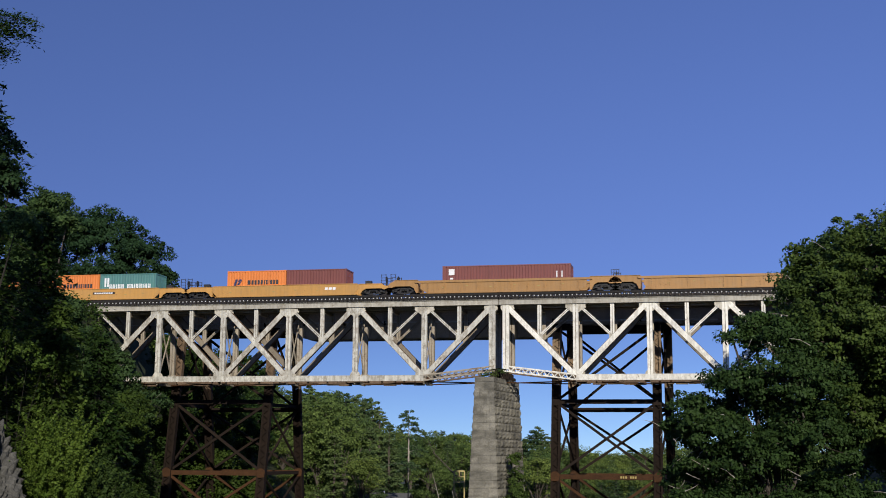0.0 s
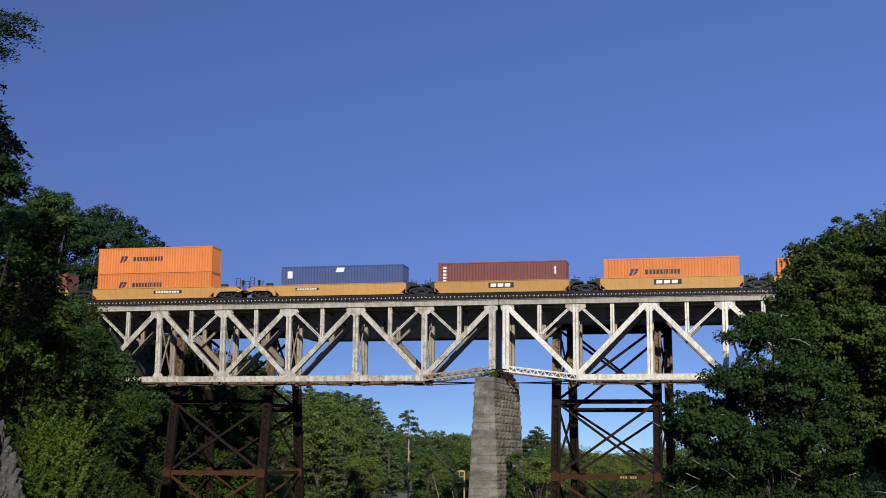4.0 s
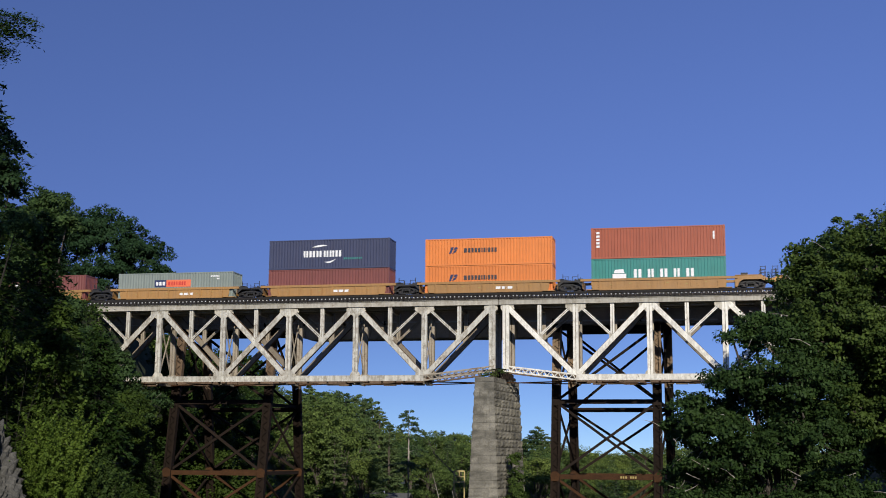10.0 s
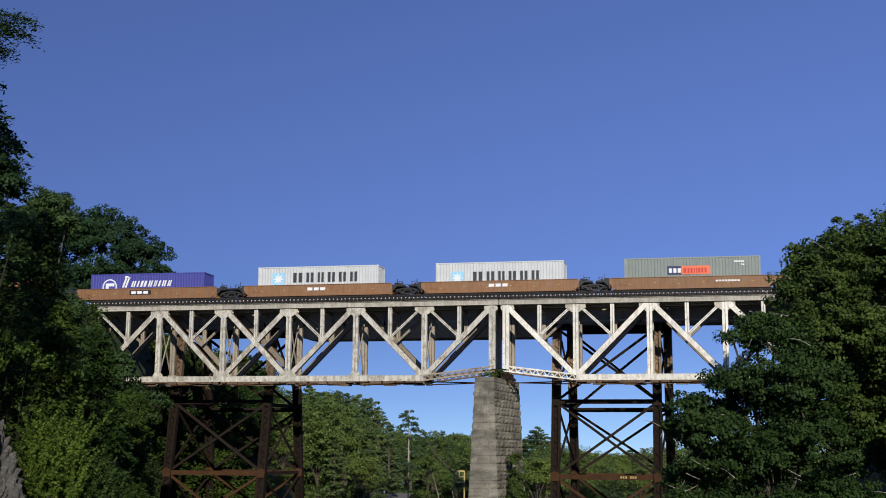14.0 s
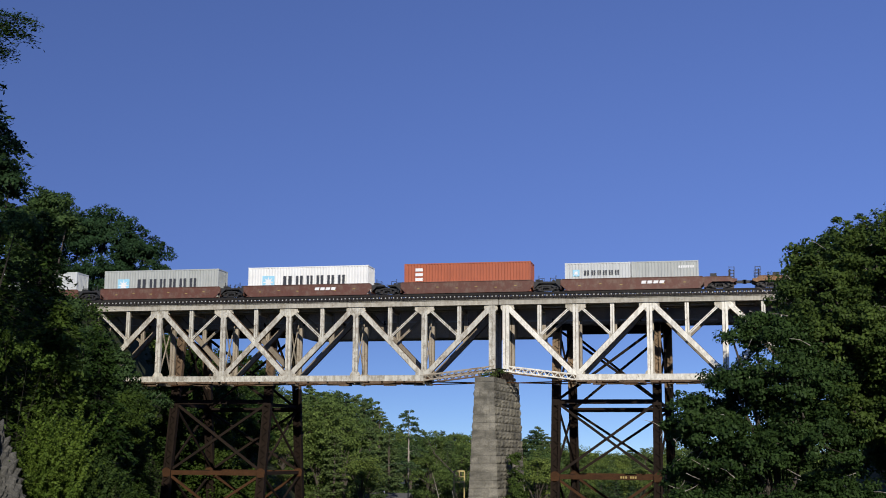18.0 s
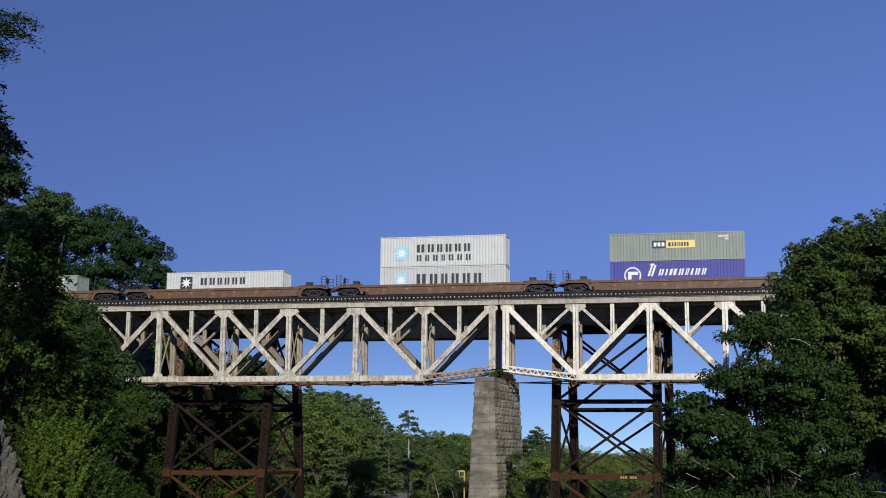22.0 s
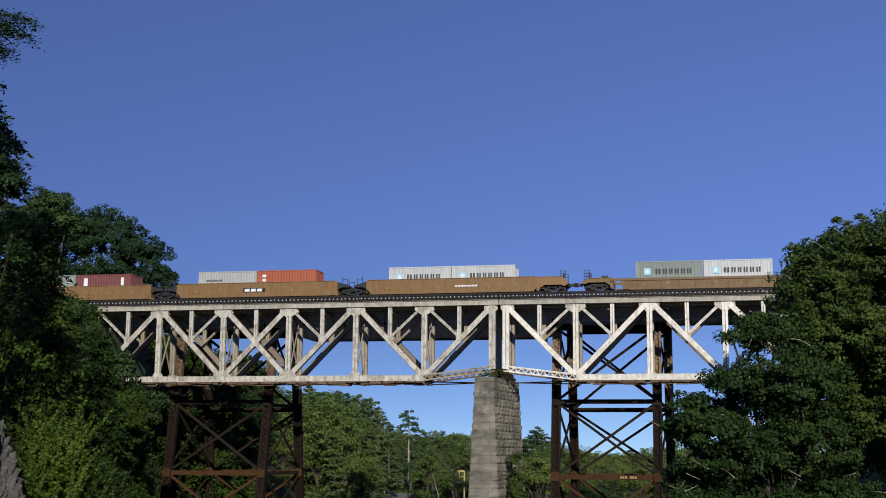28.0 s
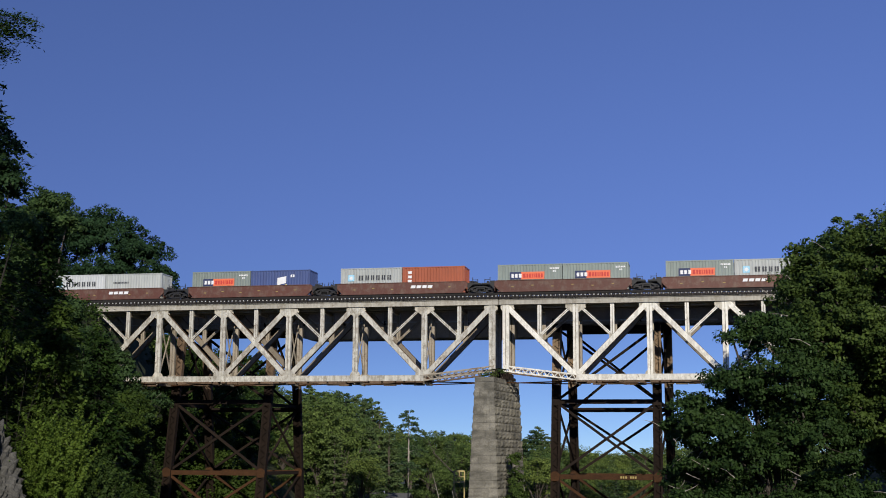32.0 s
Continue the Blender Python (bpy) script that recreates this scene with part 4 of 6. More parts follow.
        blocks(b, -h * 0.25, H * 0.86, (0.7,) * 2, 0.16, 0.2)
        blocks(b, h * 0.02, H * 0.82, (0.7,) * 5, 0.14, 0.2)
        put("lettering", b, MARK_WHITE)
    elif kind == "square":
        b = Build()
        panel(b, -h * 0.90, -h * 0.90 + 0.55, H * 0.66, H * 0.88)
        for i in range(4):
            panel(b, -h * 0.88, -h * 0.88 + 0.3, H * (0.50 - i * 0.1), H * (0.56 - i * 0.1))
        blocks(b, h * 0.78, H * 0.50, (0.2, 0.2), 0.6, 0.6)
        put("lettering", b, MARK_WHITE)
    elif kind == "bluemark":
        b = Build()
        panel(b, -h * 0.90, -h * 0.90 + 0.5, H * 0.60, H * 0.84)
        b.slab([(-h * 0.1, H * 0.78), (h * 0.03, H * 0.78), (h * 0.05, H * 0.93), (-h * 0.08, H * 0.93)], -1.231, -1.221)
        put("lettering", b, MARK_WHITE)
    elif kind == "ship":
        b = Build()
        blocks(b, -h * 0.84, H * 0.50, (0.6,), 0.9, 0.2)
        blocks(b, -h * 0.66, H * 0.42, (0.6, 0.6, 0.25, 0.6, 0.6), 0.46, 0.2)
        blocks(b, -h * 0.02, H * 0.42, (0.6, 0.6, 0.25, 0.6, 0.6, 0.25, 0.6, 0.6), 0.46, 0.2)
        put("lettering", b, MARK_WHITE)
    elif kind == "name":
        b = Build()
        blocks(b, -h * 0.28, H * 0.58, (0.7, 0.7, 0.6, 0.25, 0.6, 0.7, 0.5), 0.36, 0.2)
        put("lettering", b, MARK_WHITE)
    elif kind == "boxed":
        b = Build()
        panel(b, -h * 0.92, -h * 0.78, 0.2, H - 0.15)
        blocks(b, -h * 0.2, H * 0.30, (0.9, 0.9), 0.75, 0.15)
        blocks(b, h * 0.52, H * 0.80, (0.8,) * 4, 0.16, 0.15)
        put("lettering", b, MARK_WHITE)
        b = Build()
        panel(b, -h * 0.3, h * 0.4, H * 0.78, H * 0.84)
        put("red_line", b, MARK_RED)
    elif kind == "redmark":
        b = Build()
        blocks(b, -h * 0.25, H * 0.60, (2.6,), 0.42, 0.2, 0.4)
        put("emblem", b, MARK_RED)
        b = Build()
        blocks(b, -h * 0.25, H * 0.34, (0.8,) * 6, 0.26, 0.2)
        put("lettering", b, MARK_WHITE)
    elif kind == "flagblue":
        b = Build()
        cx = -h * 0.1
        b.slab([(cx, H * 0.42), (cx + 0.9, H * 0.50), (cx + 0.9, H * 0.76), (cx, H * 0.70)], -1.231, -1.221)
        blocks(b, h * 0.35, H * 0.72, (0.7, 0.7), 0.26, 0.2)
        put("emblem", b, MARK_WHITE)
        b = Build()
        b.slab([(cx + 0.1, H * 0.34), (cx + 1.0, H * 0.34), (cx + 1.0, H * 0.46), (cx + 0.5, H * 0.40)], -1.231, -1.221)
        put("emblem_stripe", b, MARK_YELLOW)
    elif kind == "smallname":
        b = Build()
        blocks(b, -h * 0.72, H * 0.62, (0.7,) * 11, 0.17, 0.2)
        put("lettering", b, MARK_GREY)
    elif kind == "upright":
        b = Build()
        for i in range(4):
            panel(b, -h * 0.82, -h * 0.70, H * (0.74 - i * 0.16), H * (0.84 - i * 0.16))
        put("lettering", b, MARK_WHITE)
    elif kind == "patch":
        b = Build()
        panel(b, -h * 0.72, -h * 0.58, H * 0.20, H * 0.86)
        panel(b, h * 0.62, h * 0.72, H * 0.55, H * 0.86)
        put("lettering", b, MARK_WHITE)
    elif kind == "corner":
        b = Build()
        blocks(b, h * 0.40, H * 0.74, (0.8,) * 7, 0.22, 0.15, 0.2)
        put("lettering", b, MARK_WHITE)


KIND_WORDS = {"orange": "bright orange", "maroon": "dull maroon", "red": "faded red", "brick": "brick red", "teal": "teal green", "seagreen": "sea green", "green": "dark green",
              "blue": "dark blue", "royal": "violet blue", "navy": "navy blue", "grey": "light grey", "sage": "greenish grey", "white": "clean white", "pale": "pale grey"}
MOVING = []


def container(x, z, length, height, color, mark):
    L = 12.192 if length == 40 else 6.058
    size = "forty-foot" if length == 40 else "twenty-foot"
    extra = " with painted emblem and lettering" if mark else ""
    tall = "tall " if height > 2.7 else ""
    ob = thing("shipping_container", tall + KIND_WORDS[color] + " corrugated steel " + size + " container" + extra, "container", (x, Y_TRACK, z), "containers on the train")
    for n, me in box_meshes(L, height).items():
        part({"far_panel": "side_panel", "second_door": "door"}.get(n, n), me, PAINTS[color] if n != "underside" else BLACK, ob)
    if mark:
        mark_container(ob, mark, L, height)
    MOVING.append((ob, x, z))
    return ob


BOGIE = {}


def bogie(parent, x):
    """A three-piece truck with two axles; rail level is z = 0 of the wagon."""
    if not BOGIE:
        b = Build()
        for s in (-1, 1):
            y0, y1 = sorted((s * 0.92, s * 1.06))
            ym = (y0 + y1) / 2
            for p, q, w in (((-1.2, 0.46), (-0.5, 0.70), 0.13), ((-0.5, 0.72), (0.5, 0.72), 0.13), ((0.5, 0.70), (1.2, 0.46), 0.13), ((-1.2, 0.42), (-0.4, 0.24), 0.11), ((-0.42, 0.23), (0.42, 0.23), 0.11), ((0.4, 0.24), (1.2, 0.42), 0.11), ((-0.36, 0.25), (-0.36, 0.7), 0.12), ((0.36, 0.25), (0.36, 0.7), 0.12)):
                b.bar((p[0], ym, p[1]), (q[0], ym, q[1]), w, 0.14)
            for dx in (-0.86, 0.86):
                b.box(dx - 0.16, dx + 0.16, y0, y1, 0.30, 0.54)
            for dx in (-0.15, 0.0, 0.15):
                b.tube([(dx, ym, 0.3), (dx, ym, 0.6)], [0.06, 0.06], 8)
        b.box(-0.28, 0.28, -1.0, 1.0, 0.5, 0.82)
        BOGIE["truck"] = b.mesh("bogie")
        w = Build().disc((0, 0), 0.42, -0.07, 0.06, 20).disc((0, 0), 0.45, 0.06, 0.09, 20).disc((0, 0), 0.12, -0.12, 0.12, 10)
        BOGIE["wheel"] = w.mesh("wheel")
        BOGIE["axle"] = Build().tube([(0, -0.7, 0), (0, 0.7, 0)], [0.08, 0.08], 8).mesh("axle")
    t = part("bogie", BOGIE["truck"], BLACK, parent, at=pose(x, 0, 0))
    for dx in (-0.86, 0.86):
        part("axle", BOGIE["axle"], WHEEL, t, at=pose(dx, 0, 0.42))
        for s in (-1, 1):
            part("wheel", BOGIE["wheel"], WHEEL, t, at=pose(dx, s * 0.76, 0.42, 0, 0, 0 if s < 0 else 180))


def well_wagon(x, a, c, style, color, left, right, board):
    """A container well from a to c. left, right: 'joint' (a truck shared with the next well, owned by the right-hand one), 'end' (own truck, coupler)."""
    words = {"yellow": "yellow painted", "ochre": "ochre yellow", "orange": "faded orange-brown", "amber": "dull amber-brown", "rust": "rusty brown", "tan": "dirty tan", "brown": "dark red-brown"}[color]
    w = thing("well_wagon", words + " steel double-stack well wagon on the bridge track", "railway wagon", (x, Y_TRACK, Z_RAIL), "well wagons of the train")
    m = WELLS[color]
    top = {"smooth": 16.08, "tall": 16.40, "ribbed": 16.25, "flange": 16.07, "low": 15.94}[style] - Z_RAIL
    if style == "tall":
        style = "smooth"
    low = 15.06 - Z_RAIL
    for s in (-1, 1):
        b = Build()
        y = s * 1.38
        if style == "smooth":
            b.slab([(a, low + 0.55), (a + 0.55, low), (c - 0.55, low), (c, low + 0.55), (c, top - 0.04), (c - 0.15, top), (a + 0.15, top), (a, top - 0.04)], y - 0.02, y + 0.02)
            b.box(a + 0.15, c - 0.15, y - 0.07, y + 0.07, top, top + 0.05)
            b.box(a + 0.6, c - 0.6, y - 0.07, y + 0.07, low - 0.04, low + 0.06)
        else:
            inset = {"ribbed": 0.3, "flange": 0.8, "low": 0.0}[style]
            cut = 0.12 if style == "flange" else 0.7
            b.slab([(a + inset, low + 0.4), (a + inset + cut, low), (c - inset - cut, low), (c - inset, low + 0.4), (c - inset, top - 0.2), (a + inset, top - 0.2)], y - 0.02, y + 0.02)
            b.box(a - 0.2, c + 0.2, y - 0.11, y + 0.09, top - 0.22, top)
            b.box(a + inset + 0.7, c - inset - 0.7, y - 0.09, y + 0.07, low - 0.06, low + 0.06)
            n = {"ribbed": 9, "flange": 9, "low": 2}[style]
            for i in range(n + 1):
                p = a + inset + 0.75 + (c - a - 1.5 - 2 * inset) * i / n
                b.box(p - 0.05, p + 0.05, y - (0.05 if style == "low" else 0.09), y + 0.07, low + 0.05, top - 0.2)
        part("side_sill", b, m, w)
    inset = {"smooth": 0.8, "ribbed": 1.4, "flange": 1.8, "low": 1.0}[style]
    n = 6
    for i in range(n):
        p = a + inset + (c - a - 2 * inset) * (i + 0.5) / n
        zr = low + (0.52 if i % 2 else 0.40) * (top - low) / 1.02
        part("reflector", Build().box(p - 0.11, p + 0.11, -1.412, -1.404, zr, zr + 0.07), FADED_YELLOW, w)
    b = Build().box(a + 0.3, c - 0.3, -1.36, 1.36, low - 0.02, low + 0.05)
    for e in (a, c):
        b.box(e - 0.04 if e > 0 else e, e if e > 0 else e + 0.04, -1.36, 1.36, low + 0.1, top - 0.2)
    part("well_floor", b, m, w)
    if board:
        dy = -1.405 if style == "smooth" else -1.405
        b = Build()
        bx, bw, bh = board[0], board[1], board[2]
        zc = low + (0.62 if style == "smooth" else 0.38)
        if board[3]:
            panel(b, bx - bw / 2, bx + bw / 2, zc - bh / 2, zc + bh / 2, y=dy)
            part("name_board", b, MARK_BLACK, w)
        b = Build()
        n = board[4]
        lw = bw * 0.84 / n
        blocks(b, bx - bw * 0.42, zc - bh * 0.32, (lw / (bh * 0.64) - 0.18,) * n, bh * 0.64, 0.18, 0.25 if n == 4 else 0.08, y=dy - 0.008)
        for one in b.pieces():
            part("letter_bar", one, MARK_WHITE, w)
    for e, s, kind in ((a, -1, left), (c, 1, right)):
        reach = 2.9 if kind == "end" else 1.25
        b = Build()
        zt = top - (0.12 if style == "smooth" else 0.02)
        zl = 0.95
        for y in (-1.29, 1.29) if kind == "end" else ():
            # deep end sill that arches over the truck
            arch_z = 0.74 if style == "smooth" else 0.88
            arch = ((-0.05, 0.22), (-0.05, zt + 0.08), (2.30, zt + 0.06), (2.72, zt - 0.14), (2.9, zl), (2.9, 0.78), (2.52, arch_z - 0.12), (2.22, arch_z), (0.70, arch_z), (0.34, arch_z - 0.22), (0.14, 0.22))
            b.slab([(e + s * u, z) for u, z in arch], y - 0.05, y + 0.05)
            b.box(*sorted((e, e + s * 2.3)), y - 0.10, y + 0.10, zt + 0.085, zt + 0.13)
        for y in (-1.25, 1.25) if kind != "end" else ():
            b.slab([(e - s * 0.05, zt - 0.7), (e - s * 0.05, zt), (e + s * 0.12, zt), (e + s * reach, zl + 0.10), (e + s * reach, zl - 0.02), (e + s * 0.5, zl - 0.02)], y - 0.05, y + 0.05)
        b.box(*sorted((e, e + s * reach)), -1.2, 1.2, zl - 0.08, zl + 0.04)
        b.box(*sorted((e + s * 0.1, e + s * (reach - 0.1))), -0.3, 0.3, zl - 0.25, zl - 0.08)
        part("end_platform", b, m if kind == "end" else BLACK, w)
        if kind == "end":
            bogie(w, e + s * 1.35)
            b = Build().box(*sorted((e + s * reach, e + s * (reach + 0.75))), -0.12, 0.12, 0.70, 0.95)
            b.box(*sorted((e + s * (reach + 0.55), e + s * (reach + 0.85))), -0.2, 0.2, 0.66, 1.0)
            part("coupler", b, BLACK, w)
            for y in (-1.2, 1.2):
                b = Build()
                for d in (0.25, 0.7):
                    b.bar((e + s * (reach - d), y, zl), (e + s * (reach - d), y, zl + 1.15), 0.05, 0.05)
                for k in range(4):
                    b.bar((e + s * (reach - 0.25), y, zl + 0.25 + 0.28 * k), (e + s * (reach - 0.7), y, zl + 0.25 + 0.28 * k), 0.04, 0.04)
                part("ladder", b, BLACK, w)
            b = Build().bar((e + s * 2.3, 0.4, zl), (e + s * 2.3, 0.4, zl + 0.9), 0.09, 0.09)
            b.add([(e + s * 2.3 + 0.05 * k, 0.4 + 0.3 * math.cos(q * math.pi / 5), zl + 0.85 + 0.3 * math.sin(q * math.pi / 5)) for k in (-1, 1) for q in range(10)], [tuple(range(10)), tuple(range(19, 9, -1))] + [(q, q + 10, (q + 1) % 10 + 10, (q + 1) % 10) for q in range(10)])
            part("brake_wheel", b, BLACK, w)
            b = Build().box(*sorted((e + s * 0.5, e + s * 1.1)), -0.9, -0.4, zl + 0.1, zl + 0.6).box(*sorted((e + s * 1.4, e + s * 2.0)), 0.2, 0.8, zl + 0.05, zl + 0.4)
            for one in b.pieces():
                part("brake_gear", one, BLACK, w)
        else:
            if s < 0:
                bogie(w, e - 1.38)
            for y in (-1.15, 1.15):
                b = Build()
                b.bar((e + s * 0.45, y, zt - 0.1), (e + s * 0.45, y, zt + 0.55), 0.05, 0.05)
                b.bar((e + s * 0.95, y, zl), (e + s * 0.95, y, zt + 0.35), 0.05, 0.05)
                b.bar((e + s * 0.45, y, zt + 0.3), (e + s * 0.95, y, zt + 0.3), 0.04, 0.04)
                part("end_handrail", b, BLACK, w)
            b = Build().box(*sorted((e + s * 0.05, e + s * 0.5)), -0.7, 0.2, zl + 0.06, zl + 0.40).tube([(e + s * 0.7, -0.9, zl + 0.2), (e + s * 0.7, 0.6, zl + 0.2)], [0.14, 0.14], 10)
            for one in b.pieces():
                part("brake_gear", one, BLACK, w)
    MOVING.append((w, x, Z_RAIL))
    return w


LOW, HIGH = 2.591, 2.896

# centre at 0 s, well from, to, style, colour, left end, right end, board, boxes (length, height, colour, mark) from left to right, second row
TRAIN = (
    (2.4, -8.3, 8.3, "ribbed", "ochre", "end", "end", None, (), ()),
    (-18.4, -8.5, 7.9, "ribbed", "ochre", "end", "end", None, ((40, LOW, "maroon", "square"),), ()),
    (-40.08, -7.6, 7.4, "smooth", "yellow", "end", "end", (4.6, 1.4, 0.4, False, 3), ((20, LOW, "orange", "wing"), (20, LOW, "maroon", "")), ()),
    (-59.83, -6.5, 6.6, "smooth", "yellow", "joint", "end", (0.6, 2.4, 0.22, True, 8), ((20, LOW, "orange", "wing"), (20, LOW, "teal", "ship")), ()),
    (-75.63, -6.45, 6.45, "smooth", "yellow", "joint", "joint", (0.0, 2.6, 0.5, True, 3), ((40, LOW, "orange", "wing"),), ()),
    (-91.17, -6.45, 6.45, "smooth", "yellow", "joint", "joint", (-0.3, 2.5, 0.5, True, 3), ((40, HIGH, "orange", "wing"),), ()),
    (-106.87, -6.4, 6.4, "smooth", "yellow", "joint", "joint", (0.0, 2.4, 0.5, True, 3), ((40, HIGH, "maroon", "edge_text"),), ()),
    (-122.51, -6.7, 6.45, "smooth", "yellow", "end", "joint", (-3.4, 2.4, 0.22, True, 8), ((40, HIGH, "blue", "bluemark"),), ()),
    (-142.01, -6.5, 6.5, "smooth", "yellow", "joint", "end", (1.6, 3.0, 0.3, True, 9), ((40, LOW, "orange", "wing"),), ((40, LOW, "orange", "wing"),)),
    (-157.63, -6.4, 6.4, "smooth", "yellow", "joint", "joint", (2.0, 2.3, 0.55, True, 3), ((40, HIGH, "maroon", "square"),), ()),
    (-173.03, -6.4, 6.4, "smooth", "yellow", "joint", "joint", (2.0, 2.3, 0.5, True, 3), ((20, LOW, "green", "name"), (20, LOW, "maroon", "")), ()),
    (-188.42, -6.4, 6.4, "smooth", "yellow", "joint", "joint", (-2.0, 2.2, 0.5, True, 3), ((20, LOW, "maroon", ""), (20, LOW, "navy", "boxed")), ()),
    (-203.73, -7.0, 6.4, "smooth", "yellow", "end", "joint", (-1.0, 3.2, 0.26, True, 9), ((20, LOW, "navy", "swoosh"), (20, LOW, "navy", "swoosh")), ()),
    (-223.56, -6.9, 6.9, "flange", "ochre", "joint", "end", None, ((40, HIGH, "seagreen", "dhow"),), ((40, HIGH, "brick", "edge_text"),)),
    (-239.37, -6.6, 6.6, "flange", "ochre", "joint", "joint", (1.6, 2.0, 0.36, False, 3), ((40, LOW, "orange", "wing"),), ((40, LOW, "orange", "wing"),)),
    (-255.08, -6.6, 6.6, "flange", "ochre", "joint", "joint", (1.4, 1.9, 0.36, False, 3), ((40, LOW, "maroon", ""),), ((40, HIGH, "navy", "swoosh"),)),
    (-270.95, -6.6, 6.6, "flange", "ochre", "joint", "joint", (1.3, 1.9, 0.36, False, 3), ((40, LOW, "sage", "twopanel"),), ()),
    (-286.74, -6.9, 6.6, "flange", "ochre", "end", "joint", None, ((40, LOW, "maroon", "dots"),), ()),
    (-307.58, -7.5, 7.3, "smooth", "orange", "joint", "end", (3.2, 2.6, 0.24, False, 8), ((40, HIGH, "sage", "twopanel"),), ()),
    (-325.37, -7.5, 7.5, "smooth", "orange", "joint", "joint", (0.0, 2.3, 0.45, False, 3), ((40, HIGH, "pale", "star"),), ()),
    (-343.21, -7.5, 7.5, "smooth", "orange", "joint", "joint", (0.0, 2.3, 0.45, False, 3), ((40, HIGH, "pale", "starhigh"),), ()),
    (-361.03, -7.5, 7.5, "smooth", "orange", "joint", "joint", (-0.6, 2.3, 0.45, True, 3), ((40, LOW, "royal", "script"),), ()),
    (-378.83, -7.3, 7.5, "smooth", "orange", "end", "joint", (-3.5, 2.8, 0.28, False, 8), ((40, LOW, "red", "upright"),), ()),
    (-399.88, -6.5, 6.6, "smooth", "brown", "joint", "end", (2.0, 2.6, 0.42, False, 4), ((20, LOW, "pale", "star"), (20, LOW, "grey", "corner")), ()),
    (-415.28, -6.4, 6.4, "smooth", "brown", "joint", "joint", None, ((40, HIGH, "red", "upright"),), ()),
    (-431.05, -6.5, 6.5, "smooth", "brown", "joint", "joint", (1.9, 2.6, 0.42, False, 4), ((40, HIGH, "white", "star"),), ()),
    (-446.36, -6.4, 6.4, "smooth", "brown", "joint", "joint", None, ((40, HIGH, "grey", "star"),), ()),
    (-461.61, -6.6, 6.4, "smooth", "brown", "end", "joint", (1.6, 2.6, 0.42, False, 4), ((40, HIGH, "pale", "starhigh"),), ()),
    (-482.37, -7.8, 7.8, "low", "rust", "end", "end", None, ((40, LOW, "royal", "script"),), ((40, LOW, "sage", "twopanel_yellow"),)),
    (-504.32, -7.8, 7.8, "low", "rust", "end", "end", None, ((40, LOW, "pale", "star"),), ((40, HIGH, "pale", "star2"),)),
    (-526.29, -7.8, 7.8, "low", "rust", "end", "end", None, ((40, LOW, "pale", "stargrey"),), ()),
    (-548.18, -7.8, 7.8, "low", "rust", "end", "end", (-3.5, 2.6, 0.24, False, 8), ((40, LOW, "sage", "twopanel_yellow"),), ()),
    (-570.79, -8.3, 8.2, "flange", "tan", "joint", "end", None, ((20, LOW, "pale", "star"), (20, LOW, "royal", "redmark")), ()),
    (-590.29, -8.3, 8.3, "flange", "tan", "joint", "joint", (1.4, 2.0, 0.36, False, 3), ((40, LOW, "sage", "twopanel_yellow"),), ()),
    (-609.89, -8.2, 8.3, "flange", "tan", "end", "joint", None, ((20, LOW, "sage", "star"), (20, LOW, "pale", "star")), ()),
    (-633.33, -8.3, 8.2, "tall", "amber", "joint", "end", (1.5, 2.6, 0.24, False, 8), ((20, LOW, "pale", "star"), (20, LOW, "pale", "star")), ()),
    (-652.8, -8.3, 8.3, "tall", "amber", "joint", "joint", (-0.2, 2.3, 0.42, True, 3), ((20, LOW, "grey", "smallname"), (20, LOW, "red", "upright")), ()),
    (-672.15, -8.2, 8.3, "tall", "amber", "end", "joint", (-3.6, 2.6, 0.26, False, 8), ((20, LOW, "sage", "twopanel"), (20, LOW, "maroon", "patch")), ()),
    (-693.83, -6.5, 6.6, "smooth", "brown", "joint", "end", (1.8, 2.6, 0.42, False, 4), ((20, LOW, "sage", "twopanel"), (20, LOW, "grey", "star")), ()),
    (-709.42, -6.4, 6.4, "smooth", "brown", "joint", "joint", None, ((20, LOW, "sage", "twopanel"), (20, LOW, "sage", "twopanel")), ()),
    (-724.79, -6.4, 6.4, "smooth", "brown", "joint", "joint", (2.0, 2.6, 0.42, False, 4), ((20, LOW, "grey", "star"), (20, LOW, "red", "upright")), ()),
    (-740.11, -6.4, 6.4, "smooth", "brown", "joint", "joint", None, ((20, LOW, "sage", "twopanel"), (20, LOW, "blue", "flagblue")), ()),
    (-755.55, -6.6, 6.4, "smooth", "brown", "end", "joint", (1.6, 2.6, 0.42, False, 4), ((20, LOW, "pale", "star"), (20, LOW, "grey", "smallname")), ()),
)
BOX_FLOOR = 15.04
for x, a, c, style, color, left, right, board, boxes, upper in TRAIN:
    well_wagon(x, a, c, style, color, left, right, board)
    z = BOX_FLOOR
    for row in (boxes, upper):
        for i, (length, height, paint_name, mark) in enumerate(row):
            dx = 0.0 if len(row) == 1 else (-3.067 if i == 0 else 3.067)
            container(x + dx, z, length, height, paint_name, mark)
        if row:
            z += row[0][1] + 0.03

# ---- plants ----


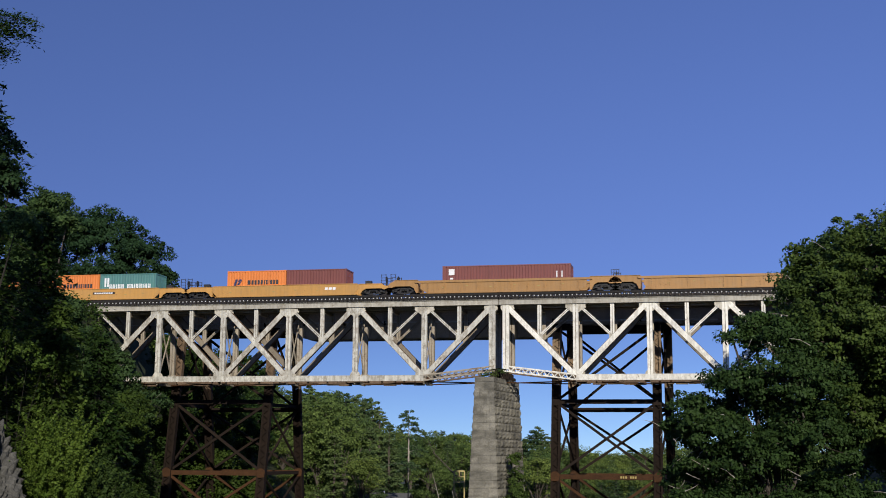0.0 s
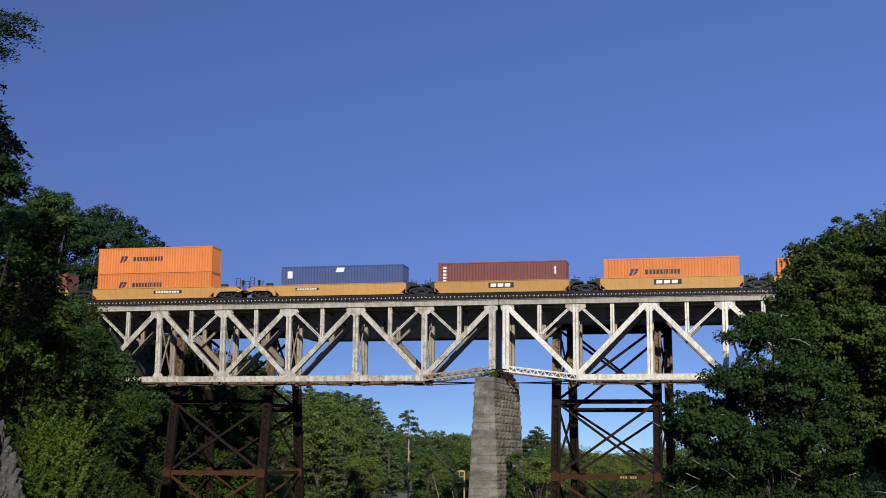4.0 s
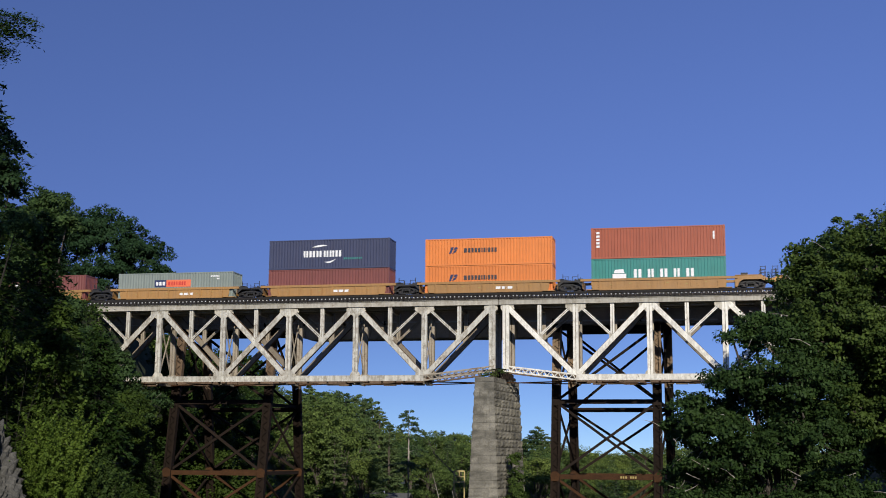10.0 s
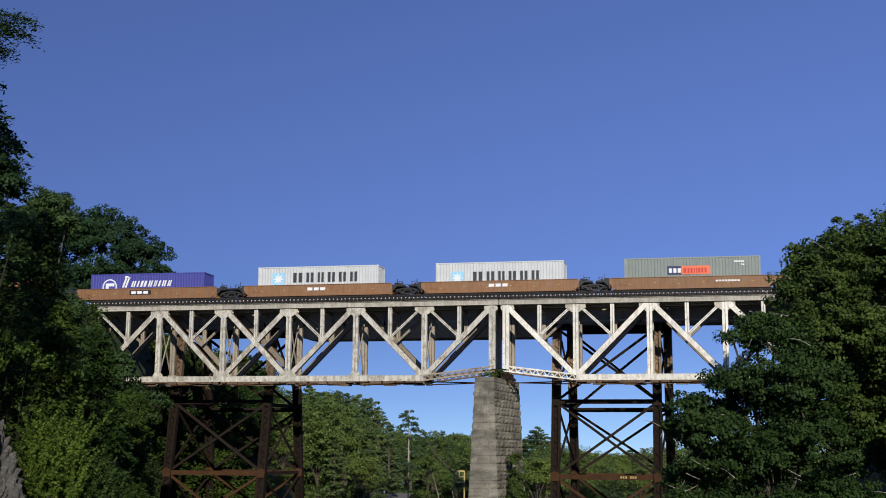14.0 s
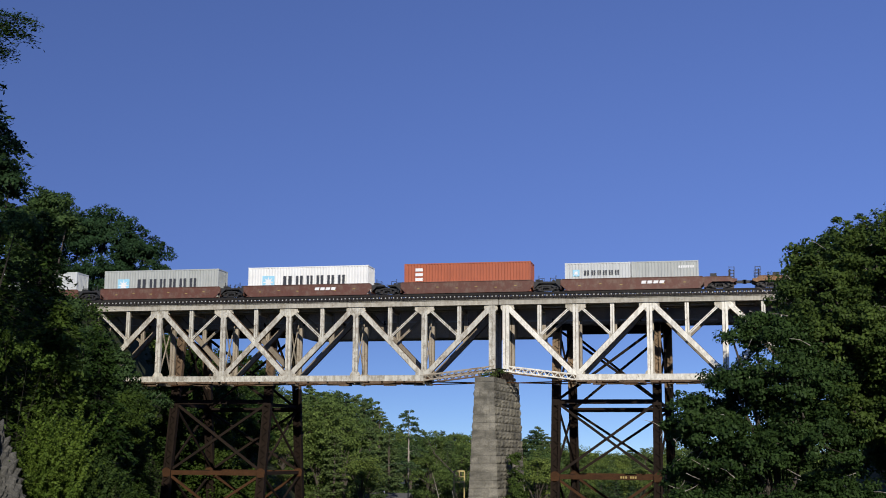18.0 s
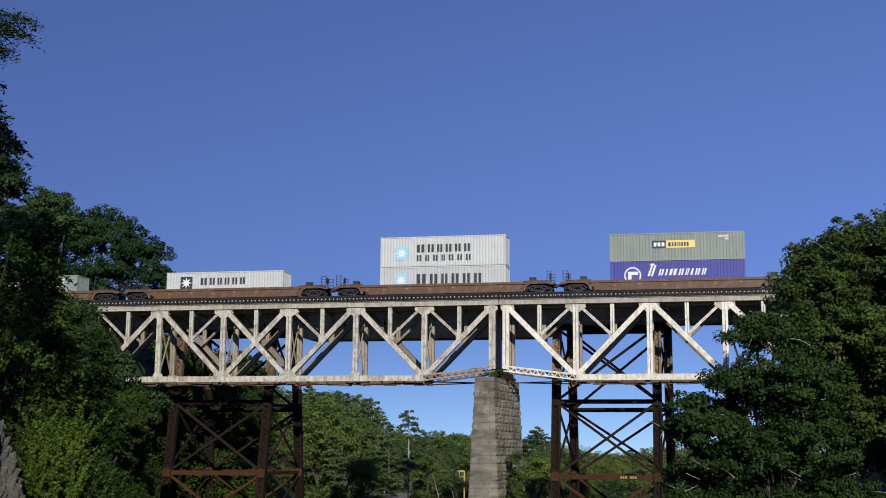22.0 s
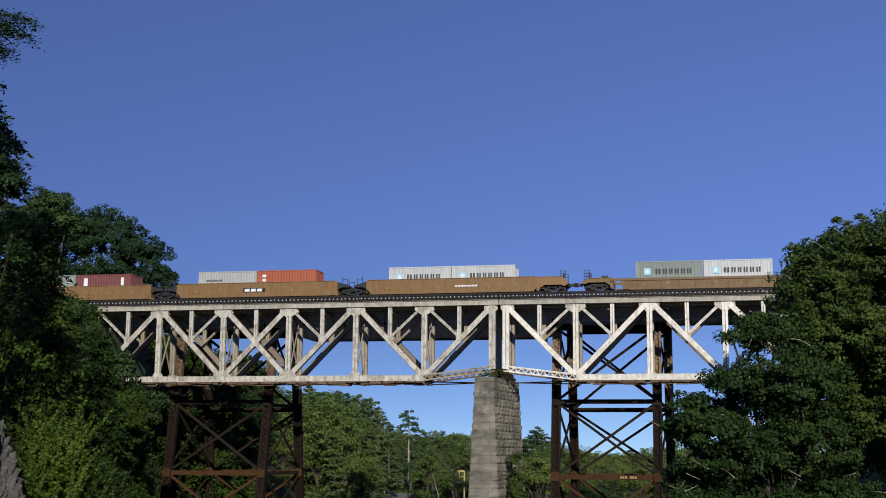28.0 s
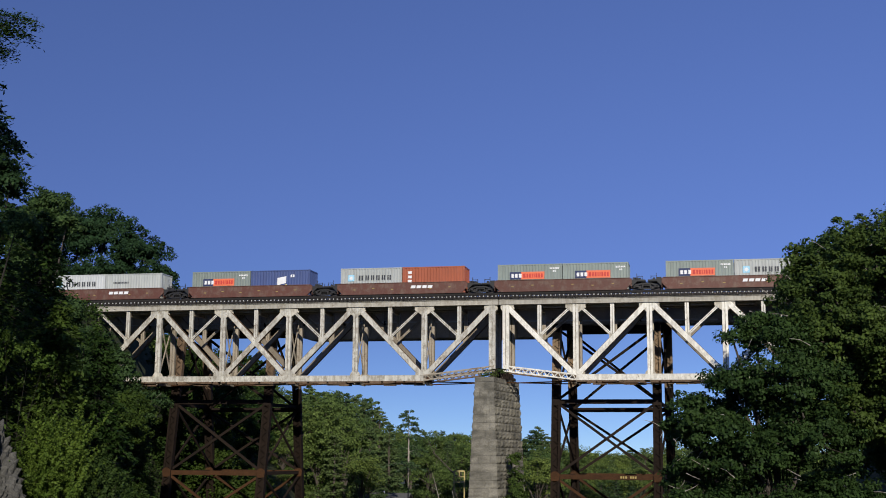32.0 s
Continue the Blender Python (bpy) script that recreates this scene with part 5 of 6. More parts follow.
def leaf_mesh(name, centers, normals, size, aspect, rng, dirs=None):
    """Many small four-cornered leaves, slightly folded, in one mesh."""
    n = len(centers)
    t = rng.normal(size=(n, 3)) if dirs is None else dirs + rng.normal(size=(n, 3)) * 0.25
    nn = normals / np.linalg.norm(normals, axis=1, keepdims=True)
    t = t - nn * np.sum(t * nn, axis=1, keepdims=True)
    t /= np.linalg.norm(t, axis=1, keepdims=True) + 1e-9
    s = np.cross(nn, t)
    L = (size * rng.uniform(0.7, 1.35, n))[:, None]
    W = L * aspect
    v = np.stack([centers - t * L * 0.5, centers + s * W * 0.5 + nn * W * 0.15, centers + t * L * 0.5, centers - s * W * 0.5 + nn * W * 0.15], axis=1).reshape(-1, 3)
    me = bpy.data.meshes.new(name)
    me.vertices.add(4 * n)
    me.vertices.foreach_set("co", v.ravel())
    me.loops.add(4 * n)
    me.loops.foreach_set("vertex_index", np.arange(4 * n))
    me.polygons.add(n)
    me.polygons.foreach_set("loop_start", np.arange(n) * 4)
    me.update(calc_edges=True)
    return me


def broadleaf(name, label, base_at, lobes, seed, leaf, material, per_clump=70, clump=0.62, density=1.0, trunk=0.28, group="trees", bare=0, core=0.25, far=False, frond=0.0, bark=BARK, tier=0.62):
    """Trunk, limbs to each lobe, and clumps of leaves spread through the outer part of the lobes."""
    rng = np.random.default_rng(seed)
    bx, by, bz = base_at
    tree = thing(name, label, "tree" if "bush" not in name else "bush", base_at, group)
    o = np.array(base_at)
    cen = np.array([l[:3] for l in lobes])
    mid = cen.mean(axis=0)
    fork = Vector((bx + (mid[0] - bx) * 0.25, by + (mid[1] - by) * 0.25, bz + (mid[2] - bz) * 0.55))
    wood = Build()
    b0 = Vector(base_at) - Vector((0, 0, 0.6))
    wood.tube([b0 - Vector(base_at), (b0 * 0.5 + fork * 0.5) + Vector((0.2, 0.1, 0)) - Vector(base_at), fork - Vector(base_at)], [trunk * 1.4, trunk, trunk * 0.75], 9)
    C, N = [], []
    for cx, cy, cz, rx, ry, rz in lobes:
        c = Vector((cx, cy, cz))
        knee = fork.lerp(c, 0.5) + Vector((0, 0, 0.12 * (c - fork).length))
        limb = wood if far else Build()
        limb.tube([fork - Vector(base_at), knee - Vector(base_at), c - Vector(base_at)], [trunk * 0.55, trunk * 0.35, trunk * 0.14], 6)
        area = (rx * ry + ry * rz + rx * rz) / 3 * 4 * math.pi
        n = max(6, int(density * area / (clump * clump * 1.5)))
        for i in range(n):
            d = rng.normal(size=3)
            d /= np.linalg.norm(d)
            if d[2] < -0.55:
                d[2] *= -0.5
            q = rng.uniform(0.5, 1.16) if far else rng.uniform(core, 1.0) ** 0.45 * rng.uniform(0.86, 1.10)
            p = np.array((cx, cy, cz)) + d * q * np.array((rx, ry, rz))
            cr = clump * rng.uniform(0.55, 1.25)
            m = int(per_clump * rng.uniform(0.6, 1.4))
            way = rng.normal(size=(m, 3)) + d * 0.5
            way /= np.linalg.norm(way, axis=1, keepdims=True)
            off = way * (rng.uniform(0.12, 1.0, m) ** 0.5)[:, None] * np.array((cr, cr, cr * tier))
            lean_to = way
            if frond:
                axis = d * 0.6 + np.array((0.25, -0.2, 0.75)) + rng.normal(size=3) * 0.3
                off = off * 0.30 + np.outer(rng.uniform(-0.3, 1.0, m) * frond, axis)
            C.append(p + off)
            N.append(rng.normal(size=(m, 3)) * 0.6 + d * 0.45 + lean_to * 0.75 + np.array((0, 0, 0.35)))
            if i % 3 == 0:
                a = c.lerp(Vector(p), 0.3)
                limb.tube([a - Vector(base_at), Vector(p) - Vector(base_at)], [trunk * 0.12, 0.02], 4)
        for i in range(bare):
            d = Vector(rng.normal(size=3))
            d.y = -abs(d.y) * 0.6
            d.normalize()
            p = c + Vector((d.x * rx, d.y * ry, d.z * rz)) * 1.0
            q = p + Vector((rng.uniform(-0.9, 0.9), -0.15, rng.uniform(-0.35, 0.5)))
            r = p.lerp(q, rng.uniform(0.35, 0.65)) + Vector((0, -0.05, rng.uniform(-0.06, 0.09)))
            part("bare_twig", Build().tube([p - Vector(base_at), r - Vector(base_at), q - Vector(base_at)], [0.024, 0.016, 0.005], 5), DEAD, tree, "bare grey dead twig")
        if not far:
            part("limb", limb, bark, tree)
    part("trunk", wood, bark, tree)
    part("crown", leaf_mesh("crown", np.concatenate(C) - o, np.concatenate(N), leaf, 0.62, rng), material, tree)
    return tree


def conifer(name, label, base_at, height, radius, seed, material, leaf=0.30, droop=0.35, first=0.12, whorls=34, per=7, sprays=60, taper=0.8, trunk=0.25, lean=(0, 0), bark=BARK, gaps=0.0, extra=(), ruffle=0.5, tip_share=0.06):
    """A straight trunk with tiers of drooping boughs; each bough carries flat sprays."""
    rng = np.random.default_rng(seed)
    tree = thing(name, label, "tree", base_at, "conifers")
    boughs = Build().tube([(0, 0, -0.6), (lean[0] * 0.5, lean[1] * 0.5, height * 0.5), (lean[0], lean[1], height * 0.965)], [trunk, trunk * 0.6, 0.03], 8)
    C, N, D = [], [], []
    for i in range(whorls):
        u = first + (1 - first) * (i + rng.uniform(0, 0.6)) / whorls
        reach = radius * (tip_share + (1 - tip_share) * (1 - u) ** taper) * rng.uniform(0.75, 1.15)
        if rng.uniform() < gaps:
            continue
        for j in range(per if i or not extra else len(extra)):
            a = rng.uniform(0, 2 * math.pi)
            r = reach * rng.uniform(0.55, 1.15)
            z = u * height + rng.uniform(-0.2, 0.2)
            if extra and i == 0:
                z, a, r = extra[j]
            tip = np.array((math.cos(a) * r, math.sin(a) * r, -droop * r + 0.1 * r * rng.uniform(-1, 1)))
            root = np.array((lean[0] * u, lean[1] * u, z))
            bend = root + tip * 0.5 + np.array((0, 0, 0.14 * r))
            boughs.tube([root, bend, root + tip], [0.012 + 0.008 * r, 0.008 + 0.003 * r, 0.004], 4)
            m = max(11, int(sprays * r / radius))
            s = rng.uniform(0.18, 1.03, m) ** 0.8
            p = root + np.outer(s, tip) + np.outer(np.sin(s * math.pi) * 0.13 * r, (0, 0, 1))
            side = np.array((-math.sin(a), math.cos(a), 0))
            w = rng.normal(size=m) * (0.12 + 0.09 * r) * (1.15 - s * 0.6)
            p = p + np.outer(w, side) + rng.normal(size=(m, 3)) * np.array((0.05, 0.05, 0.07)) - np.outer(np.abs(w) * 0.25, (0, 0, 1))
            C.append(p)
            N.append(rng.normal(size=(m, 3)) * ruffle + np.array((0, -0.15, 0.7)) * (0.5 / ruffle))
            D.append(np.outer(np.sign(w) * 0.7, side) + tip / (r + 1e-6))
    part("trunk", boughs, bark, tree)
    part("crown", leaf_mesh("crown", np.concatenate(C), np.concatenate(N), leaf, 0.42, rng, np.concatenate(D)), material, tree)
    return tree


def G(x, y):
    return (x, y, ground_z(x, y))


# beside the camera's view: the oaks on the near right bank
broadleaf("oak_tree", "large dark green oak on the river bank", G(8.5, 63.0),
          ((8.6, 62, 9.2, 3.3, 3.4, 2.7), (5.7, 61, 7.8, 1.8, 2.2, 1.9), (11.8, 63, 9.2, 3.6, 3.6, 3.4), (5.8, 60, 5.2, 3.2, 3.0, 2.4), (9.6, 60, 4.6, 3.4, 3.0, 2.6), (12.6, 61, 4.4, 3.4, 3.2, 3.0), (7.5, 62, 1.8, 3.4, 3.0, 2.4), (11.0, 61, 0.6, 3.6, 3.0, 2.6), (3.56, 60, 7.51, 0.75, 0.9, 0.45), (4.2, 61, 9.2, 0.3, 0.4, 0.75), (4.61, 61, 8.43, 0.7, 0.8, 0.8)),
          11, 0.17, LEAF_OAK, per_clump=80, clump=0.52, density=0.80, bare=2)
broadleaf("oak_tree", "spreading dark green oak leaning over the gorge", G(3.6, 59.0),
          ((2.85, 58, 5.1, 1.55, 2.0, 1.3), (1.1, 57, 3.1, 1.5, 1.9, 0.8), (3.8, 57, 3.2, 2.4, 2.4, 1.7), (-0.75, 57, 2.0, 1.0, 1.6, 0.8), (0.2, 57, 1.0, 1.9, 2.0, 1.1), (1.8, 57, -0.2, 2.2, 2.2, 1.2), (4.2, 57, 0.6, 2.4, 2.4, 1.7), (-0.6, 57, -2.6, 2.0, 2.0, 1.3), (2.6, 57, -2.8, 2.6, 2.2, 1.6), (5.4, 58, -2.4, 2.6, 2.2, 1.8), (1.86, 58.5, 2.34, 1.4, 1.4, 1.12), (3.33, 58.5, 1.96, 1.4, 1.4, 1.12), (0.35, 58.5, 1.83, 1.08, 1.08, 0.86), (-1.06, 58.5, 0.81, 0.86, 0.86, 0.69), (0.05, 58.5, -0.19, 1.13, 1.13, 0.91), (1.01, 58.5, -1.31, 1.35, 1.35, 1.08), (-1.23, 58.5, -1.09, 0.92, 0.92, 0.73), (2.78, 58.5, 0.2, 1.62, 1.62, 1.3), (1.09, 57.5, 5.2, 0.55, 0.7, 0.45), (1.97, 58, 6.0, 0.7, 0.8, 0.5), (-1.59, 57, 1.16, 0.65, 0.9, 0.5), (-0.82, 57, -0.61, 0.9, 1.0, 0.5)),
          12, 0.16, LEAF_OAK, per_clump=76, clump=0.50, density=0.80, bare=3)
broadleaf("oak_tree", "dark green oak behind others on the bank", G(13.0, 74.0),
          ((9.0, 73, 9.5, 3.4, 3.0, 3.2), (13.2, 73, 11.2, 3.8, 3.2, 3.6), (8.0, 74, 5.0, 3.4, 3.0, 3.0), (12.5, 73, 5.6, 4.0, 3.2, 3.4), (10.0, 73, 0.5, 4.0, 3.0, 3.0), (17.0, 73, 7.0, 4.0, 3.4, 4.0)),
          13, 0.22, LEAF_OAK, per_clump=75, clump=0.75, density=1.2)
broadleaf("oak_tree", "dark green oak below the bridge end", G(9.0, 98.0),
          ((7.0, 98, 12.5, 2.2, 2.6, 1.7), (9.5, 98, 14.8, 2.6, 2.6, 2.2), (8.0, 98, 10.0, 3.2, 2.8, 2.6), (11.8, 98, 12.0, 3.2, 2.8, 3.0), (9.0, 98, 6.0, 3.6, 3.0, 2.8), (13.0, 98, 7.0, 3.6, 3.0, 3.4), (8.0, 98, 2.0, 3.4, 3.0, 2.8), (12.5, 98, 1.5, 3.6, 3.0, 3.0)),
          14, 0.26, LEAF_OAK, per_clump=55, clump=0.75)

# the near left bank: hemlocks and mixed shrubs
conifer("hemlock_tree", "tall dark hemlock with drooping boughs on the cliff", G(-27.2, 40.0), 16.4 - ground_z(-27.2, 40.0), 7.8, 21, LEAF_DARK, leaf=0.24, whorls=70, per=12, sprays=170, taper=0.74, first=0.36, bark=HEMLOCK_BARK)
broadleaf("maple_tree", "dark green maple crowding the near bank", G(-21.9, 34.0),
          ((-21.45, 33.44, 9.78, 0.59, 0.68, 0.5), (-20.93, 33.44, 9.1, 0.55, 0.68, 0.47), (-20.97, 33.44, 8.25, 0.78, 0.76, 0.65), (-20.5, 33.44, 7.89, 0.62, 0.68, 0.52), (-20.97, 33.44, 7.03, 0.78, 0.76, 0.65), (-20.19, 33.44, 6.67, 0.62, 0.68, 0.52)),
          26, 0.105, LEAF_MAPLE, per_clump=60, clump=0.36, density=1.0, trunk=0.10, bark=HEMLOCK_BARK)
broadleaf("maple_tree", "mid green maple rising over the cliff", G(-36.0, 63.0),
          ((-35.17, 62.0, 13.37, 0.92, 1.0, 0.78), (-36.03, 62.0, 12.88, 1.14, 1.1, 0.97), (-34.42, 62.0, 12.32, 0.69, 0.8, 0.58), (-36.6, 62.0, 11.37, 1.1, 1.2, 1.09), (-36.3, 62.0, 9.45, 0.9, 1.1, 0.97), (-36.92, 62.0, 9.8, 1.29, 1.2, 1.09), (-36.0, 62.0, 7.6, 1.1, 1.2, 1.1), (-35.2, 62.0, 6.0, 1.1, 1.2, 1.0)),
          27, 0.17, LEAF_MAPLE, per_clump=70, clump=0.5, density=1.3, trunk=0.18)
broadleaf("maple_tree", "young maple with sunlit fresh leaves", G(-23.4, 39.2),
          ((-23.21, 38.2, 3.5, 0.6, 0.6, 0.40), (-22.34, 38.2, 3.11, 0.53, 0.6, 0.36), (-21.8, 38.2, 2.77, 0.30, 0.3, 0.22), (-23.58, 38.2, 2.78, 0.6, 0.6, 0.45)),
          28, 0.12, LEAF_LIGHT, per_clump=34, clump=0.34, trunk=0.025, density=0.9, frond=0.25, bark=HEMLOCK_BARK)
broadleaf("maple_tree", "young maple with fresh leaves in the shade", G(-32.6, 61.0),
          ((-32.73, 60.0, 6.11, 0.55, 0.6, 0.47), (-31.9, 60.0, 5.81, 0.55, 0.6, 0.47), (-33.18, 60.0, 5.52, 0.55, 0.6, 0.47), (-31.29, 60.0, 6.24, 0.39, 0.4, 0.33)),
          29, 0.15, LEAF_LIGHT, per_clump=34, clump=0.4, trunk=0.06, density=0.9, bark=HEMLOCK_BARK)
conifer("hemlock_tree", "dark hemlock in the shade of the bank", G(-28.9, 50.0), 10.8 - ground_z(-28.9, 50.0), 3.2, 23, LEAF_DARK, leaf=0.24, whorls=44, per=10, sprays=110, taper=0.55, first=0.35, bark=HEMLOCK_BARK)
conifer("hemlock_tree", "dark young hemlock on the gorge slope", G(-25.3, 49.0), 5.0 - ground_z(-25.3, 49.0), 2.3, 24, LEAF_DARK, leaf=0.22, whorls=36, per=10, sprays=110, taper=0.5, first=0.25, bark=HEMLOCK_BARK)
broadleaf("maple_tree", "mid green maple by the bridge abutment", G(-52.0, 99.0),
          ((-51.5, 98, 9.3, 1.4, 1.8, 1.2), (-54.2, 98, 11.3, 1.9, 2.2, 2.0), (-49.9, 98, 7.2, 1.9, 2.0, 1.4), (-52.4, 98, 6.6, 2.4, 2.4, 2.0), (-48.6, 98, 4.2, 2.2, 2.2, 1.3), (-48.7, 98, 6.0, 1.5, 1.7, 1.1), (-50.3, 98, 8.3, 1.2, 1.5, 0.9), (-51.4, 98, 2.6, 2.8, 2.4, 2.2), (-47.4, 98, 3.0, 1.8, 2.0, 1.3), (-55.6, 98, 8.0, 2.6, 2.4, 3.0), (-54.4, 98, 2.5, 3.0, 2.4, 3.0), (-45.4, 98, 4.2, 1.1, 1.4, 0.8)),
          31, 0.27, LEAF_MAPLE, per_clump=58, clump=0.72, bare=1)
# oak in the dark leaf colour, which puts the slope's shade into it
broadleaf("oak_tree", "dark green oak low on the gorge slope", G(-46.0, 92.0),
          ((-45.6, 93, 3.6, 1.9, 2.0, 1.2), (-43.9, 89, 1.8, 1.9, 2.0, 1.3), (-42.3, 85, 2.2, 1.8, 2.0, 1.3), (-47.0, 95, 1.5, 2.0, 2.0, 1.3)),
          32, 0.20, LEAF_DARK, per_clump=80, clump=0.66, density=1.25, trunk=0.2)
broadleaf("shrub_bush", "sunlit fresh green bush at the cliff foot", G(-20.4, 38.4),
          ((-21.35, 37.5, 0.05, 0.40, 0.5, 0.34), (-20.80, 37.5, -0.10, 0.44, 0.5, 0.36), (-20.12, 37.5, 0.10, 0.34, 0.4, 0.36), (-20.99, 37.5, -0.77, 0.64, 0.6, 0.5), (-20.02, 37.5, -0.72, 0.54, 0.6, 0.46), (-21.30, 37.5, -1.29, 0.60, 0.6, 0.55), (-20.23, 37.5, -1.46, 0.8, 0.7, 0.68)),
          33, 0.085, LEAF_LIGHT, per_clump=95, clump=0.26, trunk=0.04, group="bushes", frond=0.85, density=0.95, bark=HEMLOCK_BARK)
broadleaf("shrub_bush", "mid green bush beside a fresher one", G(-18.9, 38.6),
          ((-19.2, 37.9, -0.88, 0.42, 0.5, 0.42), (-18.80, 37.9, -1.42, 0.40, 0.5, 0.36), (-19.35, 37.9, -1.50, 0.60, 0.6, 0.50)),
          34, 0.085, LEAF_OAK, per_clump=80, clump=0.28, trunk=0.05, group="bushes", frond=0.5)
for n, (x, y, z, r) in enumerate(((-55.4, 116.4, 5.0, 1.3), (-56.6, 116.2, 2.6, 1.4))):
    broadleaf("shrub_bush", "dark green shrub on the slope under the bridge", (x, y, ground_z(x, y)), [(x, y, z, r, r, r), (x + 0.6, y - 0.3, z - 1.2, r * 0.8, r * 0.8, r), (x - 0.8, y - 0.4, z - 1.6, r, r, r)], 420 + n, 0.26, LEAF_OAK, per_clump=46, clump=0.6, trunk=0.06, group="bushes", far=True)
# young hemlocks fill the black slope; their dark colour stands in for shade
for n, (x, y, top, r) in enumerate(((-50.6, 106.0, 2.8, 2.9), (-47.4, 100.0, 0.2, 2.5), (-44.8, 94.0, -1.4, 2.4), (-39.6, 82.0, -2.4, 2.4))):
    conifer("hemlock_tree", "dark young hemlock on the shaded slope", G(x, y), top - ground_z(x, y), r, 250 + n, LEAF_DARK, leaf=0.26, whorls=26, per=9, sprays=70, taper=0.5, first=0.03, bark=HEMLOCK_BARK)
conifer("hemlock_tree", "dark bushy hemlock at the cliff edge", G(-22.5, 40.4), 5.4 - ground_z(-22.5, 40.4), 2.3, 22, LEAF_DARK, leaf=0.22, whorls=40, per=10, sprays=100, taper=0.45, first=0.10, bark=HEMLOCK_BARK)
# oaks whose dark leaf colour stands in for the bridge's shade
broadleaf("oak_tree", "dark green oak behind the bridge tower", G(-66.0, 141.0),
          ((-66.0, 140, 10.7, 2.4, 1.8, 2.0), (-63.9, 140, 12.6, 1.8, 1.8, 1.5), (-61.0, 140, 10.7, 2.1, 1.8, 1.8), (-63.1, 140, 7.3, 3.1, 1.8, 2.6)),
          35, 0.30, LEAF_DARK, per_clump=60, clump=0.8, density=1.2, trunk=0.2, far=True)
broadleaf("oak_tree", "low dark green oak behind the bridge tower", G(-57.6, 141.0),
          ((-57.6, 140, 9.9, 1.9, 1.8, 1.6), (-53.7, 140, 10.1, 1.6, 1.8, 1.4), (-51.9, 140, 9.0, 1.5, 1.8, 1.3), (-56.6, 140, 6.7, 2.7, 1.8, 2.3)),
          36, 0.30, LEAF_DARK, per_clump=60, clump=0.8, density=1.1, trunk=0.18, far=True)
# a pine bough that reaches into the top corner of the view
conifer("pine_tree", "tall pine whose bough hangs high over the bank", G(-18.8, 25.5), 26.0 - ground_z(-18.8, 25.5), 3.6, 25, LEAF_DARK, leaf=0.085, whorls=9, per=10, sprays=1300, taper=0.30, droop=-0.03,
        first=(9.6 - ground_z(-18.8, 25.5)) / (26.0 - ground_z(-18.8, 25.5)), extra=[(z - ground_z(-18.8, 25.5), a, r) for z, a, r in ((9.55, 0.0, 3.45), (9.75, 0.12, 3.2), (9.45, -0.15, 3.0), (9.20, 0.06, 2.85), (9.9, -0.05, 3.0), (8.95, 0.0, 2.75), (9.6, 2.6, 3.0), (9.4, 3.9, 3.0))])

# on the slope behind the left end of the bridge
# same dark leaf colour, with the shade under the bridge included
for n, (x, y, top, r) in enumerate(((-56.2, 126.8, 5.0, 3.6), (-52.0, 127.5, 1.0, 3.4), (-49.0, 128.6, -2.0, 3.2), (-62.0, 150.5, 8.0, 4.4), (-57.5, 131, 9.0, 4.5), (-53.5, 133, 7.0, 4.0), (-62.0, 136, 13.0, 4.5), (-62.5, 144, 11.5, 4.6), (-67.0, 181, 7.5, 4.2), (-70.5, 186, 9.5, 4.4), (-73.0, 192, 10.5, 4.4), (-69.0, 196, 8.0, 4.4), (-64.8, 178, 4.6, 3.4), (-58.8, 157, 6.5, 3.8), (-60.6, 164, 8.0, 3.8))):
    g = ground_z(x, y)
    q = random.Random(300 + n)
    broadleaf("woodland_tree", "mid green tree on the slope behind the bridge", (x, y, g),
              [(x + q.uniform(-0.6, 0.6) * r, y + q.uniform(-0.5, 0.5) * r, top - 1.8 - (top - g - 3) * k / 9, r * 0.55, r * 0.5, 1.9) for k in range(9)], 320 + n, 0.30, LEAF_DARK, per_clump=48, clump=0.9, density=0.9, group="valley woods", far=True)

# behind the railway: the big maple against the sky
broadleaf("maple_tree", "large round maple behind the railway", G(-76.0, 146.0),
          ((-75.5, 145, 27.2, 5.2, 4.5, 4.0), (-70.4, 145, 24.4, 3.6, 4.2, 3.6), (-80.5, 145, 26.4, 4.6, 4.5, 4.0), (-67.6, 145, 21.2, 2.4, 3.4, 2.2), (-74.0, 145, 21.6, 5.0, 4.4, 3.4), (-80.5, 145, 20.5, 4.6, 4.4, 3.6)),
          41, 0.34, LEAF_MAPLE, per_clump=80, clump=1.05, density=0.85, trunk=0.4, core=0.1)
broadleaf("maple_tree", "tall maple behind the railway", G(-88.0, 150.0),
          ((-86.0, 149, 30.5, 4.2, 4.0, 4.0), (-90.5, 149, 28.0, 4.6, 4.0, 4.4), (-86.0, 149, 24.0, 4.6, 4.0, 4.0), (-92.0, 149, 21.0, 4.6, 4.0, 4.0)),
          42, 0.34, LEAF_MAPLE, per_clump=76, clump=1.05, density=0.75, trunk=0.4, core=0.1)

# ---- woods across the valley ----


